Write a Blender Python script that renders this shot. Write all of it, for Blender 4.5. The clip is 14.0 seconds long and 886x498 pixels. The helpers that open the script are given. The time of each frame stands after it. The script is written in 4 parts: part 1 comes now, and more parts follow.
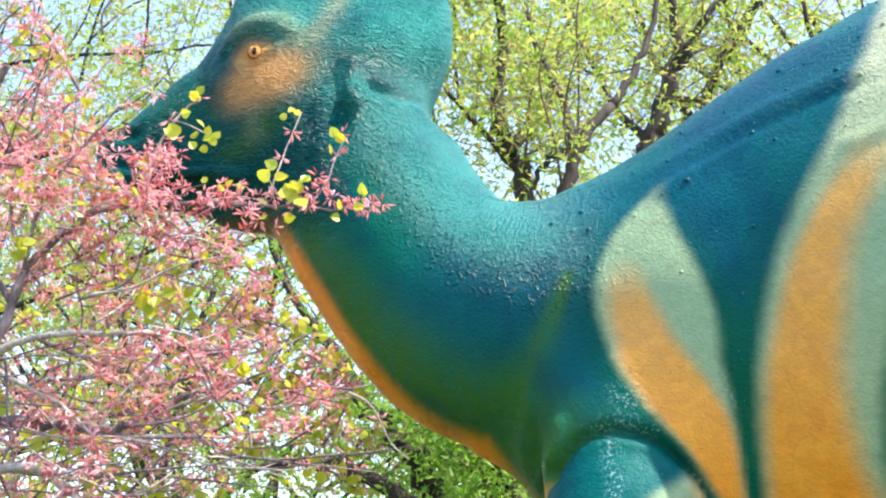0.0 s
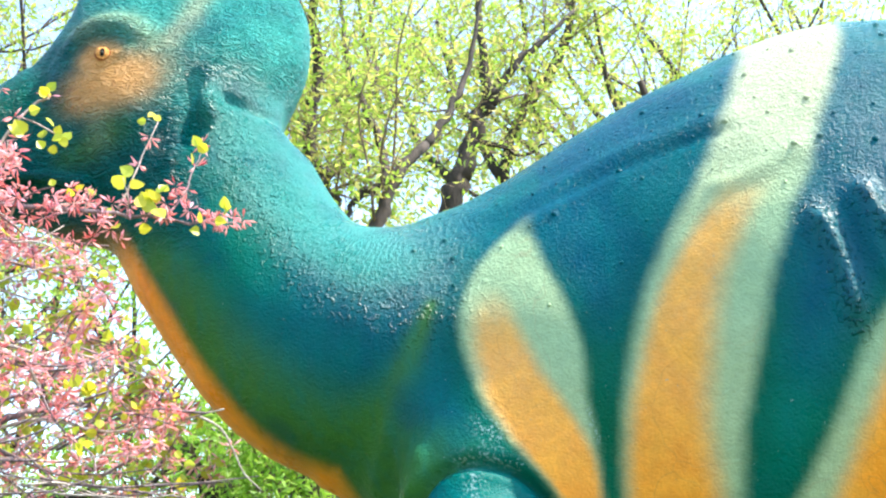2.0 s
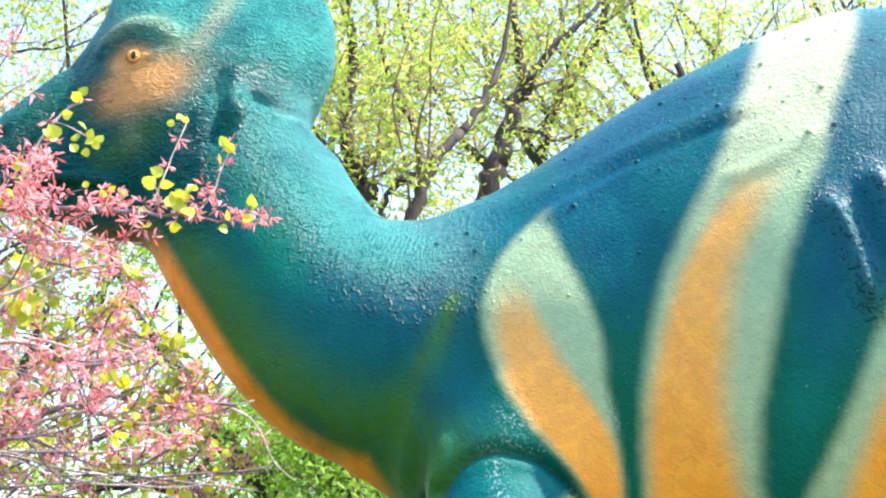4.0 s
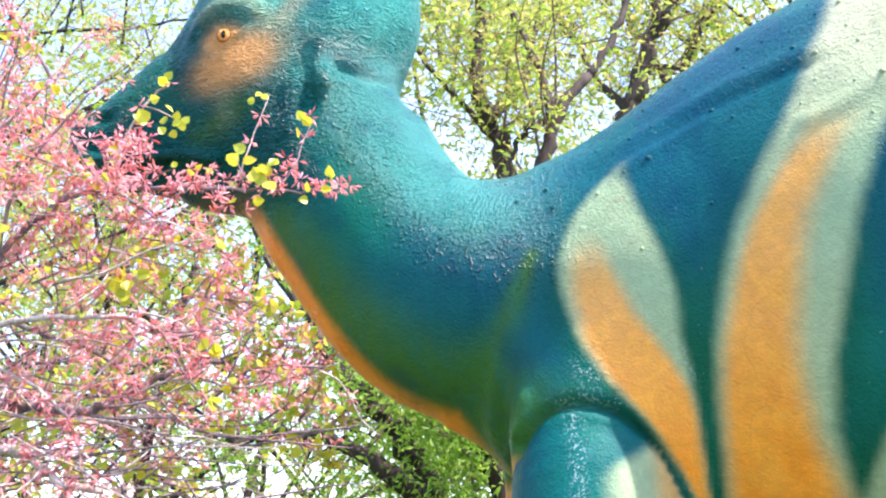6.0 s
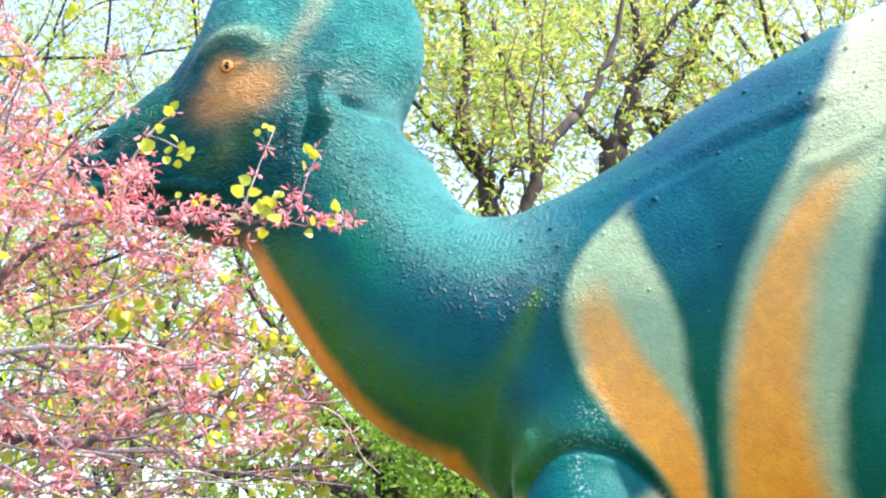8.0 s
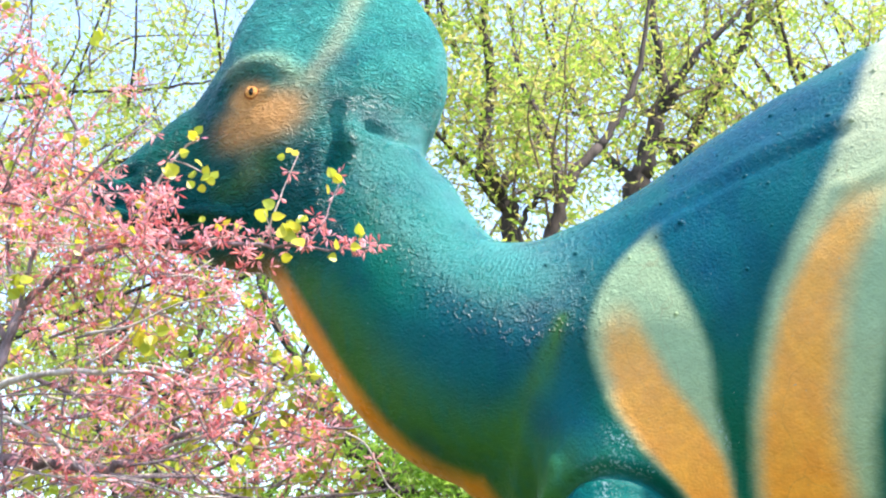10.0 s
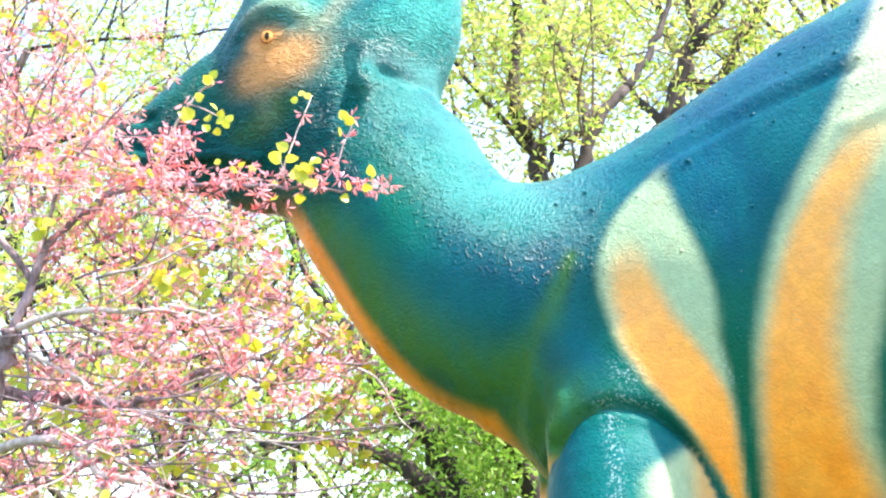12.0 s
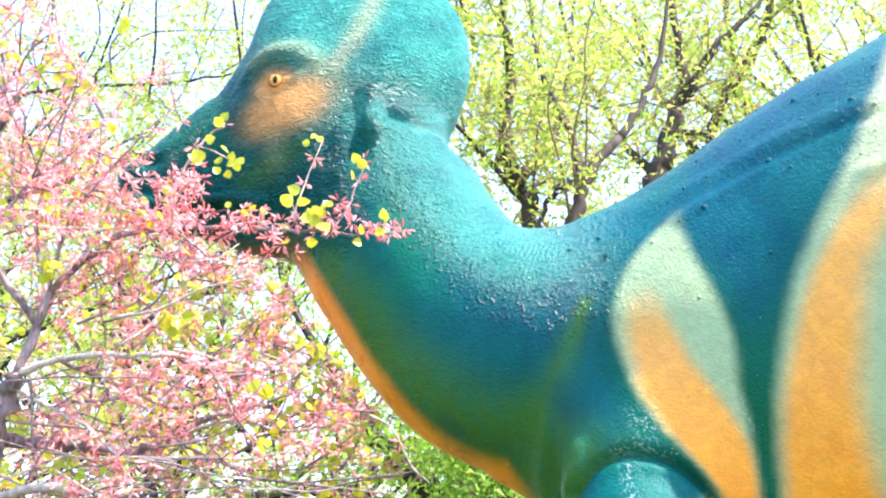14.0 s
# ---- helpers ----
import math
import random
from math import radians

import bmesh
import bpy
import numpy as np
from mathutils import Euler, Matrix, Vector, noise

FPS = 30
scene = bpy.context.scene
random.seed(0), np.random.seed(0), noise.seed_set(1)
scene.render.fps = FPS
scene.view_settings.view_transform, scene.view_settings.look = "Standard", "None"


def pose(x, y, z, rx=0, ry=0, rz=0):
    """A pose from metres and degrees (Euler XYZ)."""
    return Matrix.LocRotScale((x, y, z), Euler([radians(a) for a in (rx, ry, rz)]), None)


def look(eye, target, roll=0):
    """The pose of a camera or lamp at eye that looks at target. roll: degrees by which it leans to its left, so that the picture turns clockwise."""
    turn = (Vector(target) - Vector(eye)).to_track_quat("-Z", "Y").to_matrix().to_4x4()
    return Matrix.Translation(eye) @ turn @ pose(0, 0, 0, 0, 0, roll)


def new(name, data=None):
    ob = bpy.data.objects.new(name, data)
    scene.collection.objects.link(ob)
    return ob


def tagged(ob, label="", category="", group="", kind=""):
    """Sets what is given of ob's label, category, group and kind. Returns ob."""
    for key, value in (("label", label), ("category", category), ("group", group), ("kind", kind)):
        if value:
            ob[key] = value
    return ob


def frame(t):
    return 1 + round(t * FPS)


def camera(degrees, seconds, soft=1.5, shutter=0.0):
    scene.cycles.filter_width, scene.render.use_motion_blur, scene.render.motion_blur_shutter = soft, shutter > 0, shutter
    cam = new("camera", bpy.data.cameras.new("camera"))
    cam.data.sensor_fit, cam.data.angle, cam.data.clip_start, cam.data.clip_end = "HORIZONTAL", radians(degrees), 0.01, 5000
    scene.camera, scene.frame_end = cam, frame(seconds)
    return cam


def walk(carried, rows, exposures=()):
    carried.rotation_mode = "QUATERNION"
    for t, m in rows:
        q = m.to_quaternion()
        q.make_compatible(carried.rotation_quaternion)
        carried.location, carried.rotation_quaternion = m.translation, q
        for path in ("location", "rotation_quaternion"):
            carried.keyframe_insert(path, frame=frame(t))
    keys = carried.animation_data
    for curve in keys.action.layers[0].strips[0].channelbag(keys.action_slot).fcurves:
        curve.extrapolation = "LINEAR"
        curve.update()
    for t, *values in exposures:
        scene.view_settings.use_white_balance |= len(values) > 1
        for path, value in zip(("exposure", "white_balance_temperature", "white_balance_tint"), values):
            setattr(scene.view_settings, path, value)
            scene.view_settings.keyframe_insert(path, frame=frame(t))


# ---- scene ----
cam = camera(40, 14.0, 2.15)
walk(cam, [
    (0, look((0.019, 0.021, 1.611), (-0.0566, 2.4021, 2.3705), 0.17)),
    (0.5, look((0.014, 0.053, 1.594), (0.0491, 2.4456, 2.3174), 0.57)),
    (1, look((-0.016, 0.048, 1.595), (0.1444, 2.4392, 2.3065), 0.47)),
    (1.5, look((-0.094, 0.066, 1.594), (0.1829, 2.4253, 2.3742), 0.06)),
    (2, look((-0.154, 0.111, 1.605), (0.2238, 2.4367, 2.4412), -0.40)),
    (2.2, look((-0.156, 0.099, 1.599), (0.2550, 2.4138, 2.4505), -0.70)),
    (4.3, look((-0.094, 0.034, 1.602), (0.1205, 2.3963, 2.3900), -0.57)),
    (4.5, look((-0.061, 0.026, 1.602), (0.0462, 2.4003, 2.3767), -0.36)),
    (5, look((-0.004, 0.003, 1.610), (0.0062, 2.3938, 2.3442), -0.67)),
    (5.5, look((0.036, -0.017, 1.615), (0.0070, 2.3817, 2.3181), -1.10)),
    (6, look((0.065, -0.035, 1.621), (0.0128, 2.3664, 2.3150), -0.86)),
    (6.5, look((0.065, -0.032, 1.620), (0.0152, 2.3648, 2.3303), -0.79)),
    (7, look((0.058, -0.032, 1.618), (0.0162, 2.3587, 2.3482), -0.53)),
    (7.5, look((0.043, -0.029, 1.619), (0.0149, 2.3556, 2.3690), -0.29)),
    (8, look((-0.004, -0.018, 1.627), (0.0019, 2.3620, 2.3926), -0.03)),
    (8.2, look((-0.032, -0.007, 1.632), (-0.0066, 2.3703, 2.4040), 0.11)),
    (10.3, look((0.004, 0.005, 1.600), (-0.0570, 2.3601, 2.4367), 0.37)),
    (10.5, look((0.010, -0.014, 1.592), (-0.0644, 2.3536, 2.3921), 0.43)),
    (11, look((0.010, -0.029, 1.579), (-0.0807, 2.3643, 2.2960), 0.42)),
    (11.5, look((0.028, -0.034, 1.580), (-0.0768, 2.3658, 2.2724), 0.34)),
    (12, look((0.050, -0.038, 1.584), (-0.0678, 2.3514, 2.3109), 0.43)),
    (12.5, look((0.009, -0.029, 1.584), (-0.0822, 2.3464, 2.3584), 0.49)),
    (13, look((-0.023, -0.016, 1.585), (-0.0945, 2.3501, 2.3903), 0.61)),
    (13.5, look((-0.031, -0.002, 1.582), (-0.0995, 2.3578, 2.4055), 0.58)),
    (14, look((-0.019, -0.005, 1.583), (-0.0970, 2.3534, 2.4084), 0.45)),
], [
    (0.0, 2.02, 6500, 10), (0.5, 2.52, 6500, 10), (1.0, 2.87, 6500, 8), (1.5, 2.67, 6500, 5), (2.0, 2.37, 6500, 4), (4.5, 2.36, 6400, 20), (5.0, 2.34, 6400, 26), (5.5, 2.32, 6400, 24), (6.5, 2.25, 6500, 19),
    (8.0, 2.27, 6500, 17), (10.3, 2.17, 6500, 13), (11.0, 2.62, 6500, 14), (12.0, 2.72, 6500, 14), (14.0, 2.67, 6500, 15),
])

# ---- light ----
SUN_EL, SUN_AZ = 60.0, 108.0  # degrees; azimuth clockwise from +y
world = bpy.data.worlds.new("world")
scene.world = world
world.use_nodes = True
wn = world.node_tree
sky = wn.nodes.new("ShaderNodeTexSky")
sky.sky_type, sky.sun_disc = "NISHITA", False
sky.sun_elevation, sky.sun_rotation = radians(SUN_EL), radians(SUN_AZ)
sky.dust_density, sky.air_density, sky.ozone_density = 1.3, 1.0, 1.0
wn.links.new(sky.outputs[0], wn.nodes["Background"].inputs[0])
wn.nodes["Background"].inputs[1].default_value = 0.14
sun_from = Vector((math.sin(radians(SUN_AZ)) * math.cos(radians(SUN_EL)), math.cos(radians(SUN_AZ)) * math.cos(radians(SUN_EL)), math.sin(radians(SUN_EL))))
sun = new("sun", bpy.data.lights.new("sun", "SUN"))
sun.data.energy, sun.data.angle, sun.data.color = 2.65, radians(1.0), (1.0, 0.93, 0.82)
sun.matrix_world = look(sun_from * 30, (0, 0, 0))


# ---- materials ----
class Nodes:
    """A small helper to wire shader nodes."""

    def __init__(self, name):
        self.mat = bpy.data.materials.new(name)
        self.mat.use_nodes = True
        self.tree = self.mat.node_tree
        self.bsdf = self.tree.nodes["Principled BSDF"]
        self.out = self.tree.nodes["Material Output"]

    def add(self, kind, **props):
        n = self.tree.nodes.new(kind)
        for k, v in props.items():
            setattr(n, k, v)
        return n

    def link(self, a, b):
        self.tree.links.new(a, b)

    def put(self, socket, value):
        if isinstance(value, bpy.types.NodeSocket):
            self.link(value, socket)
        else:
            socket.default_value = value

    def math(self, op, a, b=0.0, c=0.0, clamp=False):
        n = self.add("ShaderNodeMath", operation=op, use_clamp=clamp)
        for s, v in zip(n.inputs, (a, b, c)):
            self.put(s, v)
        return n.outputs[0]

    def ramp(self, v, lo, hi, to_lo=0.0, to_hi=1.0):
        n = self.add("ShaderNodeMapRange", interpolation_type="SMOOTHSTEP")
        for s, x in zip(n.inputs, (v, lo, hi, to_lo, to_hi)):
            self.put(s, x)
        return n.outputs[0]

    def mix(self, f, a, b, blend="MIX"):
        n = self.add("ShaderNodeMix", data_type="RGBA", blend_type=blend)
        self.put(n.inputs[0], f), self.put(n.inputs[6], a), self.put(n.inputs[7], b)
        return n.outputs[2]

    def noise(self, vec, scale, detail=3.0, rough=0.55, distort=0.0):
        n = self.add("ShaderNodeTexNoise")
        self.put(n.inputs["Vector"], vec)
        n.inputs["Scale"].default_value, n.inputs["Detail"].default_value = scale, detail
        n.inputs["Roughness"].default_value, n.inputs["Distortion"].default_value = rough, distort
        return n.outputs[0]

    def voronoi(self, vec, scale, feature="F1"):
        n = self.add("ShaderNodeTexVoronoi", feature=feature)
        self.put(n.inputs["Vector"], vec)
        n.inputs["Scale"].default_value = scale
        return n.outputs["Distance"]

    def coords(self):
        return self.add("ShaderNodeTexCoord").outputs["Object"]

    def attr(self, name):
        return self.add("ShaderNodeAttribute", attribute_name=name).outputs["Fac"]

    def bump(self, height, distance, strength=1.0, normal=None):
        n = self.add("ShaderNodeBump")
        n.inputs["Strength"].default_value, n.inputs["Distance"].default_value = strength, distance
        self.put(n.inputs["Height"], height)
        if normal is not None:
            self.link(normal, n.inputs["Normal"])
        return n.outputs[0]


EYE = (-0.521, 2.955)  # x and z of the painted eye


def rgb(r, g, b):
    return (r, g, b, 1.0)


def painted_skin():
    m = Nodes("painted_skin")
    co = m.coords()
    big, mid, fine = m.noise(co, 2.3, 4), m.noise(co, 14.0, 4), m.noise(co, 90.0, 3)
    # airbrushed base: blue teal with greener and bluer clouds
    base = m.mix(m.ramp(big, 0.35, 0.68), rgb(0.0004, 0.086, 0.106), rgb(0.0006, 0.125, 0.088))
    # nape takes paler teal: part airbrush, part sunlit sheen put into the colour
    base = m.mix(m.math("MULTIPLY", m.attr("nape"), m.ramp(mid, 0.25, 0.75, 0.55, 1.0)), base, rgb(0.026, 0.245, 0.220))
    # crest lightened further, in place of sunlight that does not reach it
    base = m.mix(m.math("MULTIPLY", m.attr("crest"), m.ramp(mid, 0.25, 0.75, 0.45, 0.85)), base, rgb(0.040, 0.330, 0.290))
    base = m.mix(m.math("MULTIPLY", m.attr("blue"), m.ramp(big, 0.2, 0.7, 0.9, 0.55)), base, rgb(0.0003, 0.062, 0.112))
    # snout and jaw turn a darker teal towards the bottom
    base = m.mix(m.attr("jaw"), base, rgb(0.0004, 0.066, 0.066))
    base = m.mix(m.attr("olive"), base, rgb(0.042, 0.145, 0.028))
    brush = m.add("ShaderNodeMapping")
    brush.inputs["Scale"].default_value, brush.inputs["Rotation"].default_value = (1.0, 1.0, 0.22), (0.0, 0.5, 0.0)
    m.link(co, brush.inputs[0])
    streaks = m.noise(brush.outputs[0], 26.0, 5, 0.65)
    base = m.mix(m.ramp(streaks, 0.40, 0.75, 0.0, 0.35), base, rgb(0.002, 0.140, 0.135))
    base = m.mix(m.ramp(m.noise(co, 5.0, 5, 0.6), 0.50, 0.72, 0.0, 0.55), base, rgb(0.0, 0.045, 0.088))
    edge = m.math("ADD", m.math("MULTIPLY", m.math("SUBTRACT", mid, 0.5), 0.5), m.math("MULTIPLY", m.math("SUBTRACT", fine, 0.5), 0.25))

    def mask(name, k=1.0):
        a = m.attr(name)
        soft = m.math("MULTIPLY", m.math("MULTIPLY", a, m.math("SUBTRACT", 1.0, a)), 4.0)
        return m.math("MULTIPLY", m.math("ADD", a, m.math("MULTIPLY", edge, soft), clamp=True), k)

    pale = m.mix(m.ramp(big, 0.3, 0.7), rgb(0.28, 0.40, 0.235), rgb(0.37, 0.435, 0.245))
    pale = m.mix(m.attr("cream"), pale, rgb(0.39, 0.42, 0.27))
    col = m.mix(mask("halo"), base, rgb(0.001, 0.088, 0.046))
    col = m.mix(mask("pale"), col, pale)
    orange = m.mix(m.ramp(mid, 0.3, 0.7), rgb(0.95, 0.30, 0.014), rgb(0.96, 0.36, 0.030))
    col = m.mix(mask("orange", 0.95), col, orange)
    col = m.mix(mask("tan"), col, m.mix(m.ramp(mid, 0.3, 0.7), rgb(0.60, 0.27, 0.075), rgb(0.66, 0.32, 0.11)))
    # the eye: orange iris with a dark rim and an upright pupil
    xyz = m.add("ShaderNodeSeparateXYZ")
    m.link(co, xyz.inputs[0])
    dx, dz = m.math("SUBTRACT", xyz.outputs[0], EYE[0]), m.math("SUBTRACT", xyz.outputs[2], EYE[1])
    r = m.math("SQRT", m.math("ADD", m.math("MULTIPLY", dx, dx), m.math("MULTIPLY", dz, dz)))
    pupil = m.math("SQRT", m.math("ADD", m.math("MULTIPLY", m.math("MULTIPLY", dx, dx), 3.6), m.math("MULTIPLY", dz, dz)))
    col = m.mix(m.ramp(r, 0.0205, 0.017), col, rgb(0.30, 0.08, 0.02))
    col = m.mix(m.ramp(r, 0.0165, 0.014), col, rgb(0.80, 0.36, 0.10))
    col = m.mix(m.ramp(pupil, 0.0125, 0.0095), col, rgb(0.012, 0.008, 0.006))
    # hairline cracks, worn specks, and flecks that paint sun glints on arm and shoulder
    warp = m.add("ShaderNodeTexNoise")
    m.link(co, warp.inputs["Vector"])
    warp.inputs["Scale"].default_value = 9.0
    crack = m.ramp(m.voronoi(m.mix(0.10, co, warp.outputs[1]), 5.5, "DISTANCE_TO_EDGE"), 0.007, 0.0)
    col = m.mix(m.math("MULTIPLY", m.math("MULTIPLY", crack, m.attr("pale")), 0.22), col, rgb(0.30, 0.14, 0.06))
    chips = m.ramp(m.noise(co, 120.0, 2), 0.735, 0.76)
    col = m.mix(m.math("MULTIPLY", chips, 0.5), col, rgb(0.25, 0.34, 0.33))
    flecks = m.ramp(m.noise(co, 150.0, 3, 0.7), 0.53, 0.60)
    col = m.mix(m.math("MULTIPLY", m.math("MULTIPLY", flecks, m.attr("painted_glint")), 0.6), col, rgb(0.42, 0.55, 0.56))
    col = m.mix(m.ramp(m.noise(co, 40.0, 6, 0.7), 0.35, 0.75, 0.16, 0.0), col, rgb(0.0, 0.03, 0.03))
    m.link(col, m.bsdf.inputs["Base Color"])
    m.put(m.bsdf.inputs["Roughness"], m.ramp(mid, 0.2, 0.8, 0.22, 0.40))
    m.put(m.bsdf.inputs["Specular IOR Level"], m.ramp(m.attr("sheen"), 0.0, 1.0, 0.07, 0.27))
    # leathery relief: worm-like wrinkles on the head, pebbles on the body, creases over the nape
    stretch = m.add("ShaderNodeMapping")
    stretch.inputs["Scale"].default_value = (1.0, 1.0, 2.2)
    m.link(co, stretch.inputs[0])
    veins = m.noise(stretch.outputs[0], 27.0, 2.5, 0.6, 1.6)
    worms = m.math("MULTIPLY", m.math("ABSOLUTE", m.math("SUBTRACT", veins, 0.5)), 3.0, clamp=True)
    rough_skin = m.noise(co, 75.0, 5, 0.6, 0.6)
    pebbles = m.noise(co, 130.0, 4, 0.75)
    lines = m.math("SINE", m.math("ADD", m.math("MULTIPLY", m.attr("along"), 300.0), m.math("MULTIPLY", mid, 34.0)))
    h = m.math("MULTIPLY", worms, m.math("ADD", m.math("MULTIPLY", m.math("MULTIPLY", m.attr("head"), 2.0), m.math("SUBTRACT", 1.0, m.math("MULTIPLY", m.attr("tan"), 0.75))), 0.05))
    h = m.math("ADD", h, m.math("ADD", m.math("MULTIPLY", rough_skin, m.ramp(m.math("ADD", m.attr("nape"), m.math("MULTIPLY", m.attr("cream"), 0.6)), 0.0, 1.0, 0.28, 0.80)), m.math("MULTIPLY", m.noise(co, 210.0, 3), 0.22)))
    h = m.math("ADD", h, m.math("MULTIPLY", m.math("MULTIPLY", pebbles, m.attr("nape")), 0.75))
    nubs = m.ramp(m.noise(co, 95.0, 2, 0.5), 0.52, 0.70)
    h = m.math("ADD", h, m.math("MULTIPLY", m.math("MULTIPLY", nubs, m.attr("grain")), 0.85))
    h = m.math("ADD", h, m.math("MULTIPLY", m.math("MULTIPLY", lines, m.attr("crease")), 0.12))
    m.link(m.bump(h, 0.011, 0.9, m.bump(m.noise(co, 22.0, 3), 0.01, 0.10)), m.bsdf.inputs["Normal"])
    return m.mat


def bark(name, dark, light, scale):
    m = Nodes(name)
    co = m.coords()
    stretch = m.add("ShaderNodeMapping")
    stretch.inputs["Scale"].default_value = (1.0, 1.0, 0.25)
    m.link(co, stretch.inputs[0])
    n, v = m.noise(stretch.outputs[0], scale, 6, 0.65), m.noise(co, scale * 0.2, 3)
    col = m.mix(m.ramp(n, 0.35, 0.7), dark, light)
    col = m.mix(m.ramp(v, 0.45, 0.75, 0.0, 0.45), col, tuple(min(1.0, 1.5 * c) for c in light[:3]) + (1.0,))
    m.link(col, m.bsdf.inputs["Base Color"])
    m.bsdf.inputs["Roughness"].default_value = 0.85
    m.link(m.bump(n, 0.02, 0.8), m.bsdf.inputs["Normal"])
    return m.mat


def leaf_like(name, colours, glow=0.5, rough=0.5, single=False):
    """Thin living tissue: reflects and lets light through; each island takes its own shade."""
    m = Nodes(name)
    island = m.add("ShaderNodeObjectInfo").outputs["Random"] if single else m.add("ShaderNodeNewGeometry").outputs["Random Per Island"]
    ramp = m.add("ShaderNodeValToRGB")
    ramp.color_ramp.elements[0].color, ramp.color_ramp.elements[1].color = colours[0], colours[-1]
    for i, c in enumerate(colours[1:-1]):
        ramp.color_ramp.elements.new((i + 1) / (len(colours) - 1)).color = c
    m.link(island, ramp.inputs[0])
    col = m.mix(m.ramp(m.noise(m.coords(), 60.0, 2), 0.3, 0.7, 0.0, 0.35), ramp.outputs[0], colours[0])
    m.link(col, m.bsdf.inputs["Base Color"])
    m.bsdf.inputs["Roughness"].default_value = rough
    thin = m.add("ShaderNodeBsdfTranslucent")
    m.link(col, thin.inputs[0])
    blend = m.add("ShaderNodeMixShader")
    blend.inputs[0].default_value = glow
    m.link(m.bsdf.outputs[0], blend.inputs[1]), m.link(thin.outputs[0], blend.inputs[2])
    m.link(blend.outputs[0], m.out.inputs[0])
    return m.mat


def meadow():
    m = Nodes("meadow")
    co = m.coords()
    col = m.mix(m.ramp(m.noise(co, 0.6, 5), 0.35, 0.65), rgb(0.05, 0.10, 0.02), rgb(0.12, 0.16, 0.04))
    m.link(m.mix(m.ramp(m.noise(co, 30.0, 4), 0.4, 0.7, 0.0, 0.6), col, rgb(0.16, 0.13, 0.06)), m.bsdf.inputs["Base Color"])
    m.bsdf.inputs["Roughness"].default_value = 0.95
    m.link(m.bump(m.noise(co, 60.0, 4), 0.05), m.bsdf.inputs["Normal"])
    return m.mat


SKIN = painted_skin()
BARK_GREY = bark("grey_bark", rgb(0.018, 0.012, 0.009), rgb(0.042, 0.027, 0.021), 22.0)
TWIG = bark("spring_twig", rgb(0.10, 0.065, 0.045), rgb(0.24, 0.16, 0.11), 40.0)
BARK_RED = bark("redbud_bark", rgb(0.11, 0.075, 0.085), rgb(0.32, 0.23, 0.24), 60.0)
BARK_PALE = bark("pale_bark", rgb(0.32, 0.25, 0.22), rgb(0.60, 0.51, 0.46), 60.0)
BLOSSOM = leaf_like("blossom", [rgb(0.64, 0.19, 0.23), rgb(0.90, 0.48, 0.44), rgb(0.92, 0.66, 0.65), rgb(0.90, 0.55, 0.67)], 0.6)
YOUNG_LEAF = leaf_like("young_leaf", [rgb(0.36, 0.45, 0.04), rgb(0.52, 0.57, 0.06), rgb(0.68, 0.56, 0.03), rgb(0.40, 0.50, 0.09)], 0.55, 0.4)
TUFT_LEAF = leaf_like("tuft_leaf", [rgb(0.42, 0.50, 0.04), rgb(0.60, 0.62, 0.06), rgb(0.74, 0.62, 0.03)], 0.55, 0.4, True)
SPRING_LEAF = leaf_like("spring_leaf", [rgb(0.24, 0.38, 0.05), rgb(0.36, 0.47, 0.07), rgb(0.50, 0.52, 0.11), rgb(0.58, 0.44, 0.17)], 0.6)
BUSH_LEAF = leaf_like("bush_leaf", [rgb(0.16, 0.32, 0.03), rgb(0.28, 0.46, 0.05), rgb(0.40, 0.55, 0.09)], 0.55)
MEADOW = meadow()


# ---- mesh helpers ----
def link_mesh(name, verts, faces, material, parent=None, label="", smooth=True):
    me = bpy.data.meshes.new(name)
    me.from_pydata([tuple(v) for v in verts], [], [tuple(f) for f in faces])
    me.materials.append(material)
    if smooth:
        me.shade_smooth()
    ob = new(name, me)
    if parent is not None:
        ob.parent = parent
    if label:
        tagged(ob, label)
    return ob


def thing(name, at=(0, 0, 0)):
    ob = new(name)
    ob.location = at
    return ob


def curve(points, steps):
    """A smooth line through the points, and the share of the way at each of its places."""
    p = np.array(points, float)
    p = np.vstack([2 * p[0] - p[1], p, 2 * p[-1] - p[-2]])
    out = []
    for i in range(1, len(p) - 2):
        for s in np.linspace(0, 1, steps, endpoint=False):
            a, b, c, d = p[i - 1 : i + 3]
            out.append(0.5 * (2 * b + (c - a) * s + (2 * a - 5 * b + 4 * c - d) * s**2 + (3 * b - a - 3 * c + d) * s**3))
    out.append(p[-2])
    return np.array(out)


